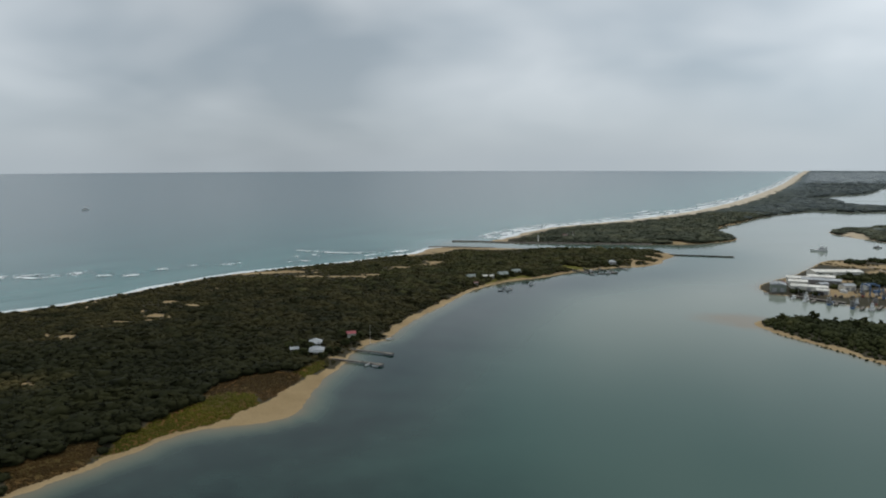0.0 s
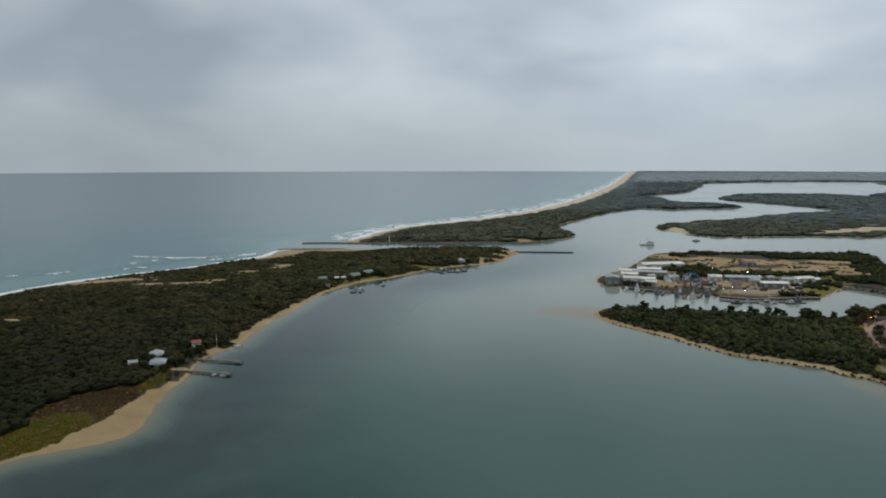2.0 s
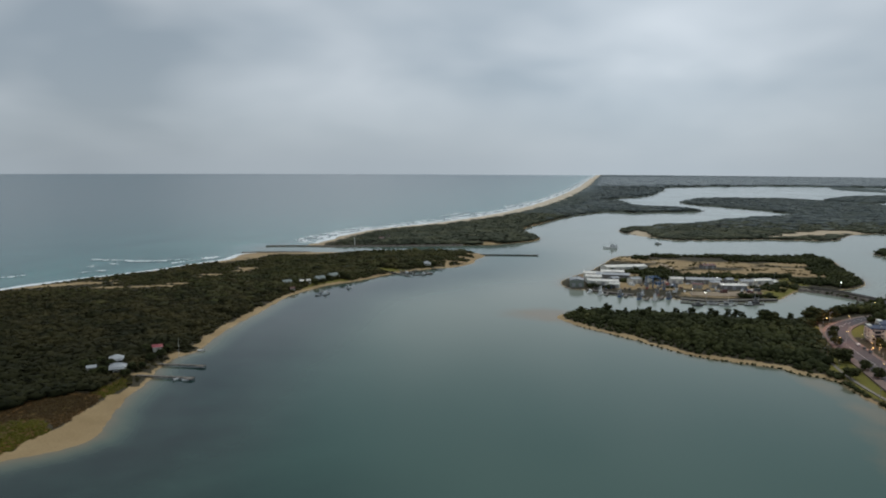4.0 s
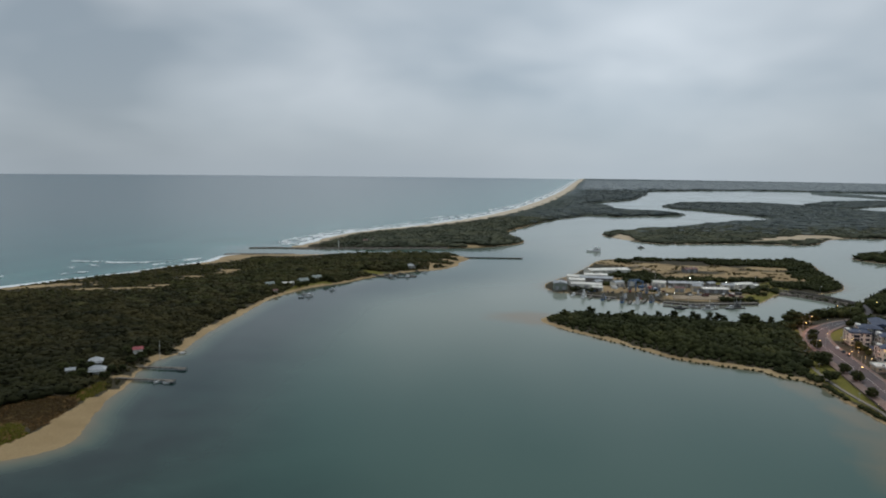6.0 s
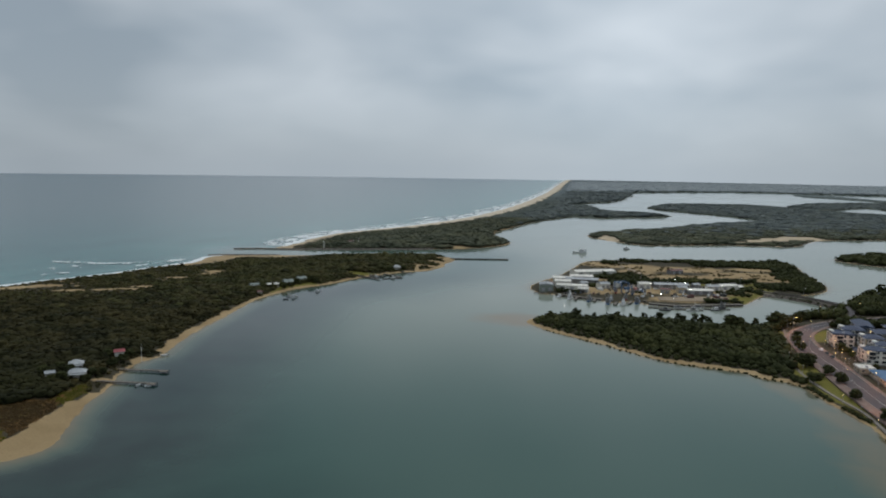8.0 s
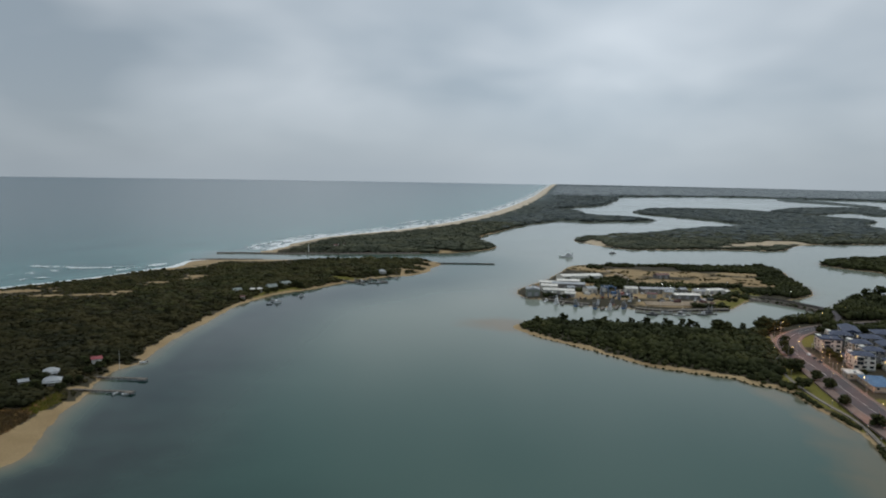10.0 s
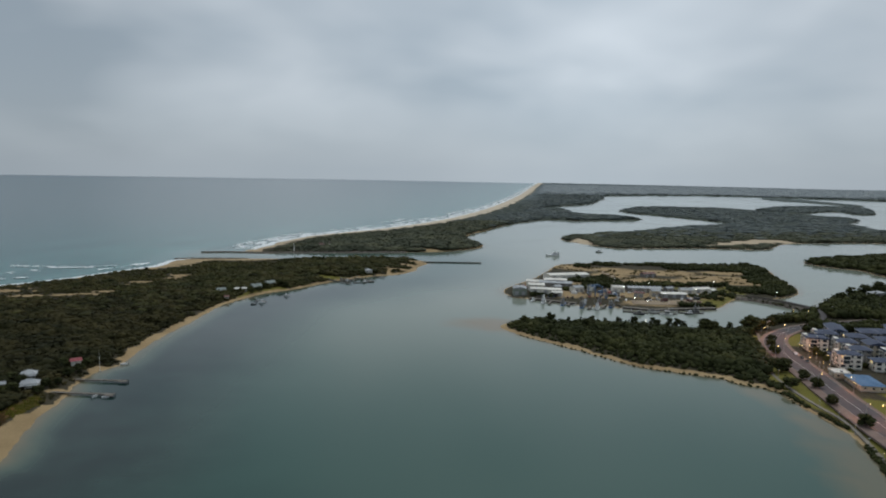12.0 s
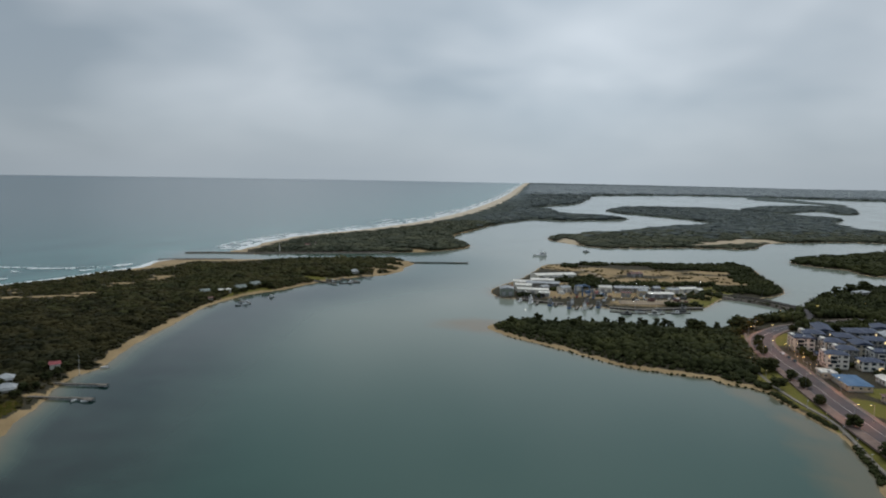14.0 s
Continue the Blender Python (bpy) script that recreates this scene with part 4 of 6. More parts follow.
def window(parent, x, y, z, rz, w, h):
    key = (w, h)
    if key not in WINDOW_MESHES:
        t = 0.09
        fr = boxes((-w / 2, w / 2, -0.10, 0.02, 0, t), (-w / 2, w / 2, -0.10, 0.02, h - t, h), (-w / 2, -w / 2 + t, -0.10, 0.02, t, h - t), (w / 2 - t, w / 2, -0.10, 0.02, t, h - t))
        WINDOW_MESHES[key] = (mesh_of("window", fr, WALL_WHITE), mesh_of("pane", boxes((-w / 2 + t, w / 2 - t, -0.05, 0.01, t, h - t)), GLASS), mesh_of("pane", boxes((-w / 2 + t, w / 2 - t, -0.05, 0.01, t, h - t)), LIT))
    fr, pane, lit = WINDOW_MESHES[key]
    ob = shared("window", fr, parent, pose(x, y, z, 0, 0, rz), "white-framed window")
    if w > 2 and LIT_WINDOW.random() < 0.05:
        shared("pane", lit, ob, Matrix.Identity(4), "lit window pane")
    else:
        shared("pane", pane, ob, Matrix.Identity(4))


def bay(parent, x, y, z, rz, w, h):
    """A white box frame that stands out from the wall round a tall dark window."""
    key = (round(w, 2), round(h, 2), "bay")
    if key not in WINDOW_MESHES:
        t = 0.3
        fr = boxes((-w / 2, w / 2, -1.0, 0.05, 0, t), (-w / 2, w / 2, -1.0, 0.05, h - t, h), (-w / 2, -w / 2 + t, -1.0, 0.05, t, h - t), (w / 2 - t, w / 2, -1.0, 0.05, t, h - t),
                   (-w / 2 + t, w / 2 - t, -0.9, 0.05, h / 2 - 0.2, h / 2 + 0.2))
        WINDOW_MESHES[key] = (mesh_of("bay", fr, WALL_WHITE), mesh_of("pane", boxes((-w / 2 + t, w / 2 - t, -0.5, -0.42, t, h / 2 - 0.2), (-w / 2 + t, w / 2 - t, -0.5, -0.42, h / 2 + 0.2, h - t)), GLASS))
    fr, pane = WINDOW_MESHES[key]
    shared("pane", pane, shared("bay", fr, parent, pose(x, y, z, 0, 0, rz), "white projecting window bay"), Matrix.Identity(4))


def house(name, x, y, z, rz, w, d, floors, roof, wall_m, roof_m, label, category="house", rise=None, over=0.6, fh=2.9, wide=1.6, every=3.6, balcony=False, porch=False, chimney=False, group=""):
    e = thing(name, x, y, z, rz, label, category, group)
    h = floors * fh
    body = part("wall", boxes((-w / 2, w / 2, -d / 2, d / 2, -1.2, h)), wall_m, e)
    part("base_course", boxes((-w / 2 - 0.06, w / 2 + 0.06, -d / 2 - 0.06, d / 2 + 0.06, -1.2, 0.25)), CONCRETE, e)
    rise = (0.36 * min(w, d) if roof != "flat" else 0.5) if rise is None else rise
    top = part("roof", roof_shape(w, d, h, rise, over, roof), roof_m, e)
    if roof == "flat":
        part("vent", boxes((w * 0.1, w * 0.1 + 1.6, 0, 1.2, h + 0.35, h + 1.3)), STEEL, top)
    else:
        ridge = max(w, d) / 2 + over - (min(w, d) / 2 + over if roof == "hip" else 0)
        q = (-ridge, ridge, -0.14, 0.14) if w >= d else (-0.14, 0.14, -ridge, ridge)
        part("ridge_cap", boxes((*q, h + rise - 0.06, h + rise + 0.07)), roof_m, top)
    part("gutter", boxes((-w / 2 - over, w / 2 + over, -d / 2 - over - 0.12, -d / 2 - over, h + 0.02, h + 0.16)), STEEL, top)
    for f in range(floors):
        sill = f * fh + 0.95
        for side, length, depth, turn in ((0, w, d, 0), (1, d, w, 90), (2, w, d, 180), (3, d, w, 270)):
            n = max(1, int(length / every))
            for k in range(n):
                u = (k + 0.5) / n * length - length / 2
                if f == 0 and side == 0 and k == n // 2:
                    continue
                ca, sa = math.cos(radians(turn)), math.sin(radians(turn))
                px, py = u * ca - (-depth / 2 - 0.02) * sa, u * sa + (-depth / 2 - 0.02) * ca
                window(e, px, py, sill, turn, wide, 1.35 if wide < 2 else 1.75)
    n = max(1, int(w / every))
    u = (n // 2 + 0.5) / n * w - w / 2
    door = part("door", boxes((u - 0.5, u + 0.5, -d / 2 - 0.07, -d / 2 + 0.02, 0, 2.1)), TIMBER, e)
    part("handle", boxes((u + 0.34, u + 0.42, -d / 2 - 0.13, -d / 2 - 0.07, 0.98, 1.08)), STEEL, door)
    if balcony:
        for f in range(1, floors):
            b = part("balcony", boxes((-w * 0.1, w * 0.1, -d / 2 - 1.5, -d / 2, f * fh - 0.22, f * fh)), wall_m, e)
            part("rail", boxes((-w * 0.1, w * 0.1, -d / 2 - 1.5, -d / 2 - 1.42, f * fh + 0.95, f * fh + 1.03), (-w * 0.1, w * 0.1, -d / 2 - 1.48, -d / 2 - 1.44, f * fh, f * fh + 0.95)), WALL_GREY, b)
        tall_bay = (floors - 1) * fh - 0.5
        for u in (-0.29, 0.29):
            bay(e, u * w, -d / 2, fh + 0.1, 0, w * 0.34, tall_bay)
        bay(e, w / 2, -d * 0.2, fh + 0.1, 90, d * 0.36, tall_bay)
        part("awning", boxes((-w / 2 + 0.3, w / 2 - 0.3, -d / 2 - 2.2, -d / 2, fh - 0.45, fh - 0.3)), WALL_GREY, e)
        part("parapet", boxes((-w * 0.5, -w * 0.12, -d / 2 - 0.3, -d / 2 + 2.4, h - 0.1, h + 1.1)), WALL_WHITE, e, "white stepped parapet block")
    if porch:
        p = part("veranda", boxes((-w / 2, w / 2, -d / 2 - 2.6, -d / 2 - 0.1, fh - 0.35, fh - 0.22)), roof_m, e)
        part("deck", boxes((-w / 2, w / 2, -d / 2 - 2.5, -d / 2 - 0.08, -0.1, 0.12)), TIMBER, e)
        for k in range(4):
            px = -w / 2 + 0.15 + k * (w - 0.3) / 3
            part("post", boxes((px - 0.07, px + 0.07, -d / 2 - 2.5, -d / 2 - 2.36, 0.12, fh - 0.35)), WALL_WHITE, p)
    if chimney:
        c = part("chimney", boxes((w * 0.22, w * 0.22 + 0.8, 0.3, 1.1, h, h + rise + 0.9)), WALL_GREY, top)
    return e


def shed(x, y, z, rz, w, d, h, wall_m, roof_m, label, rise=1.6, doors=2, group="sheds on the port island"):
    """A steel shed with a low gable, roller doors and a strip of skylights."""
    e = thing("shed", x, y, z, rz, label, "shed", group)
    part("wall", boxes((-w / 2, w / 2, -d / 2, d / 2, -1.2, h)), wall_m, e)
    top = part("roof", roof_shape(w, d, h, rise, 0.35, "gable"), roof_m, e)
    long_x = w >= d
    for k in range(3):
        u = (k - 1) * max(w, d) * 0.3
        q = (u - 0.6, u + 0.6, -0.35, 0.35) if long_x else (-0.35, 0.35, u - 0.6, u + 0.6)
        part("ridge_vent", boxes((*q, h + rise - 0.1, h + rise + 0.45)), STEEL, top)
    part("gutter", boxes((-w / 2 - 0.35, w / 2 + 0.35, -d / 2 - 0.5, -d / 2 - 0.36, h, h + 0.16)), STEEL, top)
    for k in range(doors):
        u = ((k + 0.5) / doors - 0.5) * w
        part("roller_door", boxes((u - 1.7, u + 1.7, -d / 2 - 0.06, -d / 2 + 0.02, 0, min(3.6, h - 0.6))), STEEL, e)
    for k in range(3):
        window(e, ((k + 0.5) / 3 - 0.5) * w, d / 2 + 0.02, h * 0.5, 180, 1.6, 1.35)
    return e


# ---- houses on the spit, in the scrub behind the jetties ----
SPIT_HOUSES = [
    (-179, 419, 18, 7.2, 6, 1, "hip", WALL_WHITE, ROOF_GREY, "pale grey hip-roofed holiday house among the scrub"),
    (-172, 404, 14, 8.2, 6, 1, "hip", WALL_WHITE, ROOF_GREY, "pale grey metal-roofed beach house behind the jetties"),
    (-184, 398, 30, 4.2, 3.4, 1, "gable", WALL_TIMBER, ROOF_GREY, "small weathered hut with a grey roof in the scrub"),
    (-166, 449, 25, 5.2, 4.4, 1, "gable", WALL_WHITE, ROOF_RED, "white cottage with a faded red roof"),
    (-92, 743, 40, 9, 5.5, 1, "gable", WALL_WHITE, ROOF_SAGE, "long pale lodge above the lagoon lawn"),
    (-103, 726, 30, 9, 6, 1, "gable", WALL_WHITE, ROOF_SAGE, "sage-roofed cabin on the lagoon side"),
    (-112, 711, 20, 4, 3.4, 1, "hip", WALL_WHITE, ROOF_WHITE, "small white cabin in the scrub"),
    (-118, 706, 20, 3.4, 3, 1, "gable", WALL_WHITE, ROOF_WHITE, "small white hut in the scrub"),
    (-131, 697, 35, 8, 4.5, 1, "gable", WALL_GREEN, ROOF_SAGE, "low grey-green bunkhouse in the scrub"),
    (-121, 672, 15, 3.4, 3, 1, "gable", WALL_TIMBER, ROOF_BROWN, "small brown boat hut near the beach"),
    (6, 840, 20, 7.5, 6, 1, "hip", WALL_WHITE, ROOF_GREY, "pale roofed house near the end of the spit"),
]
for (x, y, rz, w, d, fl, rk, wm, rm, lab), z in zip(SPIT_HOUSES, ground_z(SPIT_HOUSES)):
    house("house", x, y, z + 0.4, rz, w, d, fl, rk, wm, rm, lab, porch=w > 7, chimney=w > 12, group="houses on the spit")

mast_z = float(ground_z([(-151, 444)])[0])
flag = thing("flagpole", -151, 444, mast_z, 0, "tall white timber flagpole on the sandy bank", "flagpole")
part("pole", tube(bmesh.new(), 0, 0, 0, 12.0, 0.12, 0.06), WALL_WHITE, flag)
part("yard", boxes((-0.9, 0.9, -0.04, 0.04, 8.6, 8.7)), WALL_WHITE, flag)
part("base", boxes((-0.6, 0.6, -0.6, 0.6, -0.3, 0.25)), CONCRETE, flag)


def jetty(ax, ay, bx, by, wide, label, head=0.0, rails=True):
    """A timber jetty on piles from the bank (a) out to its head (b)."""
    length, turn = math.hypot(bx - ax, by - ay), math.degrees(math.atan2(by - ay, bx - ax))
    e = thing("jetty", ax, ay, 0, turn, label, "jetty")
    deck = part("deck", boxes((0, length, -wide / 2, wide / 2, 1.0, 1.18)), TIMBER, e)
    for s in (-1, 1):
        part("beam", boxes((0, length, s * (wide / 2 - 0.2) - 0.1, s * (wide / 2 - 0.2) + 0.1, 0.72, 1.0)), DARK_TIMBER, e)
    if head:
        part("landing", boxes((length - 4.5, length, -wide / 2 - head, -wide / 2, 1.0, 1.18)), TIMBER, e)
    pile = mesh_of("post", tube(bmesh.new(), 0, 0, -3.5, 1.45, 0.17, 0.15, 7), DARK_TIMBER)
    n = max(3, int(length / 3.2))
    for k in range(n + 1):
        for s in (-1, 1):
            shared("post", pile, e, pose(k * length / n, s * (wide / 2 + 0.12), 0))
    if rails:
        part("rail", boxes((0, length, wide / 2 - 0.08, wide / 2, 1.9, 2.0)), TIMBER, e)
    return e


jetty(-161, 401.5, -127, 396, 1.9, "weathered timber jetty with small boats alongside", 2.0, False)
jetty(-157, 424.5, -128, 420.5, 1.8, "weathered timber jetty on dark piles", 1.5, False)
jetty(-36, 795, -12, 771, 1.8, "small timber jetty off the lawn", 1.5, False)
jetty(-24, 806, -8, 789, 1.6, "small timber jetty by the lawn", 0.0, False)
jetty(-8, 812, 11, 786, 1.8, "small timber jetty with a landing", 2.5, False)
jetty(12, 828, 24, 812, 1.6, "short timber jetty near the point", 0.0, False)
jetty(-96, 672, -86, 664, 1.6, "short timber landing on the lagoon beach", 0.0, False)


# ---- boats ----
def hull(length, beam, depth, material, parent, sheer=0.35):
    bm = bmesh.new()
    rings = []
    for k in range(9):
        u = k / 8
        half = beam / 2 * (0.82 + 0.18 * math.sin(min(u * 3, 1.57))) * (1 - max(0, (u - 0.45) / 0.55) ** 2.2)
        half = max(half, 0.03)
        top = depth * (0.75 + sheer * u * u)
        x = -length / 2 + u * length
        rings.append([bm.verts.new(p) for p in ((x - 0.1 * length * u * 0, -half, top), (x - 0.06 * length * u, -half * 0.72, -0.1), (x - 0.08 * length * u, 0, -0.45 * depth),
                                                (x - 0.06 * length * u, half * 0.72, -0.1), (x, half, top))])
    for a, b in zip(rings[:-1], rings[1:]):
        for i in range(4):
            bm.faces.new((a[i], a[i + 1], b[i + 1], b[i]))
        bm.faces.new((a[0], b[0], b[4], a[4]))
    bm.faces.new(rings[0])
    bm.faces.new(rings[-1][::-1])
    return part("hull", bm, material, parent)


def boat(x, y, rz, length, hull_m, label, kind="launch", top_m=None, z=0.0):
    e = thing("boat", x, y, z, rz, label, "boat", "boats on the water")
    beam, depth = length * (0.3 if length < 14 else 0.27), 0.55 + length * 0.085
    body = hull(length, beam, depth, hull_m, e)
    top_m = top_m or HULL_WHITE
    deck = depth * 0.8
    part("gunwale", boxes((-length / 2, length * 0.25, -beam / 2 * 0.98, -beam / 2 * 0.86, deck, deck + 0.18), (-length / 2, length * 0.25, beam / 2 * 0.86, beam / 2 * 0.98, deck, deck + 0.18)), top_m, body)
    if kind == "dinghy":
        for k in (-0.25, 0.1):
            part("thwart", boxes((length * k - 0.15, length * k + 0.15, -beam * 0.38, beam * 0.38, deck, deck + 0.08)), TIMBER, e)
        part("outboard", boxes((-length / 2 - 0.35, -length / 2, -0.2, 0.2, 0.2, deck + 0.5)), HULL_DARK, e)
        return e
    h = 1.5 + length * 0.06
    cx = 0.0 if kind == "launch" else -length * 0.22
    cabin = part("cabin", box(bmesh.new(), cx - length * 0.16, cx + length * 0.2, -beam * 0.33, beam * 0.33, deck - 0.1, deck + h, 0.12), top_m, e)
    part("cabin_window", boxes((cx + length * 0.2 - 0.02, cx + length * 0.2 + 0.04, -beam * 0.28, beam * 0.28, deck + h * 0.5, deck + h * 0.85),
                               (cx - length * 0.12, cx + length * 0.16, -beam * 0.33 - 0.04, -beam * 0.33 + 0.02, deck + h * 0.5, deck + h * 0.82),
                               (cx - length * 0.12, cx + length * 0.16, beam * 0.33 - 0.02, beam * 0.33 + 0.04, deck + h * 0.5, deck + h * 0.82)), GLASS, cabin)
    if kind == "trawler":
        part("wheelhouse", box(bmesh.new(), cx - length * 0.06, cx + length * 0.14, -beam * 0.26, beam * 0.26, deck + h, deck + h + 2.1, 0.1), top_m, cabin)
        part("mast", tube(bmesh.new(), cx + length * 0.1, 0, deck + h + 2.1, deck + h + 7.5, 0.14, 0.08), STEEL, e)
        gal = part("gantry", boxes((-length * 0.46, -length * 0.43, -beam * 0.4, -beam * 0.34, deck, deck + 4.5), (-length * 0.46, -length * 0.43, beam * 0.34, beam * 0.4, deck, deck + 4.5),
                                   (-length * 0.46, -length * 0.43, -beam * 0.4, beam * 0.4, deck + 4.5, deck + 4.8)), STEEL, e)
        for s in (-1, 1):
            part("outrigger", tube(bmesh.new(), 0, s * beam * 0.3, deck, deck + 8.0, 0.10, 0.06, 6, (0, s * 2.4)), STEEL, e)
    elif kind == "yacht":
        part("mast", tube(bmesh.new(), length * 0.08, 0, deck, deck + length * 1.2, 0.09, 0.05), WALL_WHITE, e)
        part("boom", boxes((-length * 0.36, length * 0.08, -0.12, 0.12, deck + h + 0.3, deck + h + 0.5)), WALL_WHITE, e)
    else:
        part("rail", boxes((length * 0.24, length * 0.42, -0.03, 0.03, deck + 0.7, deck + 0.76), (length * 0.40, length * 0.42, -0.03, 0.03, deck, deck + 0.7)), STEEL, e)
    return e


boat(-136.5, 395.2, 60, 3.8, HULL_WHITE, "small white dinghy tied to the jetty", "dinghy")
boat(-131, 394.0, 200, 3.8, HULL_WHITE, "small scuffed white dinghy tied to the jetty", "dinghy")
boat(-142, 458, 200, 4.6, HULL_WHITE, "white dinghy drawn up at the beach", "dinghy")
boat(-89, 662, 215, 7.0, HULL_WHITE, "white motor launch moored off the beach")
boat(-95, 655, 200, 5.0, HULL_DARK, "dark dinghy moored off the beach", "dinghy")
boat(-71, 697, 210, 6.0, HULL_WHITE, "white runabout moored in the shallows")
boat(-16, 786, 220, 8.0, HULL_DARK, "dark-hulled launch at the small jetty")
boat(2, 782, 220, 7.0, HULL_WHITE, "white launch at the small jetty")
boat(274, 1036, 175, 21.0, HULL_WHITE, "white work boat with a tall white wheelhouse in the channel", "trawler")
boat(362, 1090, 185, 11.0, HULL_DARK, "dark launch anchored in the channel")
boat(-1281, 1567, 250, 19.0, HULL_WHITE, "white fishing boat out at sea", "launch")


# ---- breakwaters and the timber training wall at the entrance ----
def boulders(bm, ax, ay, bx, by, wide, high, size, rnd):
    length = math.hypot(bx - ax, by - ay)
    for _ in range(int(length * wide / (size * size) * 1.5)):
        u, s = rnd.random(), rnd.uniform(-1, 1)
        nx, ny = -(by - ay) / length, (bx - ax) / length
        c = Vector((ax + (bx - ax) * u + nx * s * wide / 2, ay + (by - ay) * u + ny * s * wide / 2, high * (1 - abs(s)) * rnd.uniform(0.6, 1.0) - 0.3))
        r = size * rnd.uniform(0.4, 0.8)
        vs = [bm.verts.new(c + Vector(d) * r * rnd.uniform(0.7, 1.25)) for d in ((1, 0, 0), (-1, 0, 0), (0, 1, 0), (0, -1, 0), (0, 0, 0.9), (0, 0, -1))]
        for i, j in ((0, 2), (2, 1), (1, 3), (3, 0)):
            bm.faces.new((vs[i], vs[j], vs[4]))
            bm.faces.new((vs[j], vs[i], vs[5]))


def breakwater(points, wide, high, label, cap=True):
    e = thing("breakwater", *points[0], 0, 0, label, "breakwater")
    rnd = random.Random(len(points) * 31 + int(points[0][1]))
    o = points[0]
    core, rocks = bmesh.new(), bmesh.new()
    for (ax, ay), (bx, by) in zip(points[:-1], points[1:]):
        a, b, c, d = ax - o[0], ay - o[1], bx - o[0], by - o[1]
        length = math.hypot(c - a, d - b)
        nx, ny = -(d - b) / length, (c - a) / length
        prof = [(-wide / 2, -1.5), (-wide * 0.22, high), (wide * 0.22, high), (wide / 2, -1.5)]
        ends = [[core.verts.new((px + nx * s, py + ny * s, z)) for s, z in prof] for px, py in ((a, b), (c, d))]
        for k in range(3):
            core.faces.new((ends[0][k], ends[0][k + 1], ends[1][k + 1], ends[1][k]))
        core.faces.new(ends[0][::-1])
        core.faces.new(ends[1])
        boulders(rocks, a, b, c, d, wide * 1.05, high, 1.9, rnd)
    part("core", core, ROCK, e)
    stones = part("armour_stone", rocks, ROCK, e, "dark tumbled armour stones")
    stones["kind"] = "stuff"
    return e


breakwater([(-243, 975), (-205, 981), (-150, 980)], 7, 1.2, "dark rock breakwater on the near side of the entrance")
breakwater([(-226, 1052), (-193, 1057), (-141, 1052), (-60, 1058), (20, 1066), (62, 1070)], 7, 1.4, "dark rock breakwater along the far side of the entrance")
wallpost = mesh_of("post", tube(bmesh.new(), 0, 0, -3, 1.8, 0.22, 0.2, 7), DARK_TIMBER)
tw = thing("training_wall", 78, 953, 0, -3.6, "low dark timber training wall running into the channel", "training wall")
part("walling", boxes((0, 76, -0.25, 0.25, -2, 1.1)), DARK_TIMBER, tw)
part("landing", boxes((58, 78, -1.8, 1.8, 0.7, 1.2)), TIMBER, tw)
part("capping", boxes((0, 58, -0.4, 0.4, 1.1, 1.28)), TIMBER, tw)
for k in range(26):
    shared("post", wallpost, tw, pose(k * 3.0, 0.5 if k % 2 else -0.5, 0))

beacon = thing("light_beacon", -99, 1066, 3.0, 0, "slim white navigation light beside the entrance", "beacon")
part("tower", tube(bmesh.new(), 0, 0, -2, 7.0, 0.8, 0.55, 12), WALL_WHITE, beacon)
part("gallery", tube(bmesh.new(), 0, 0, 7.0, 7.3, 1.1, 1.1, 12), STEEL, beacon)
part("lantern", tube(bmesh.new(), 0, 0, 7.3, 8.4, 0.5, 0.5, 10), GLASS, beacon)
part("cap", tube(bmesh.new(), 0, 0, 8.4, 8.9, 0.6, 0.1, 10), WALL_WHITE, beacon)
for x, y, hgt in ((-58, 1095, 8.0), (-50, 1100, 10.0)):
    m = thing("signal_mast", x, y, 3.5, 0, "pale signal mast in the scrub beside the entrance", "mast", "signal masts")
    part("pole", tube(bmesh.new(), 0, 0, -1, hgt, 0.35, 0.15), WALL_WHITE, m)
    part("panel", boxes((-1.6, 1.6, -0.1, 0.1, hgt - 4, hgt - 1.5)), PAVING, m)
house("house", -62, 1104, 4.6, 10, 6, 5, 1, "gable", WALL_WHITE, ROOF_BROWN, "small brown-roofed pilot hut beside the entrance", group="houses on the spit")


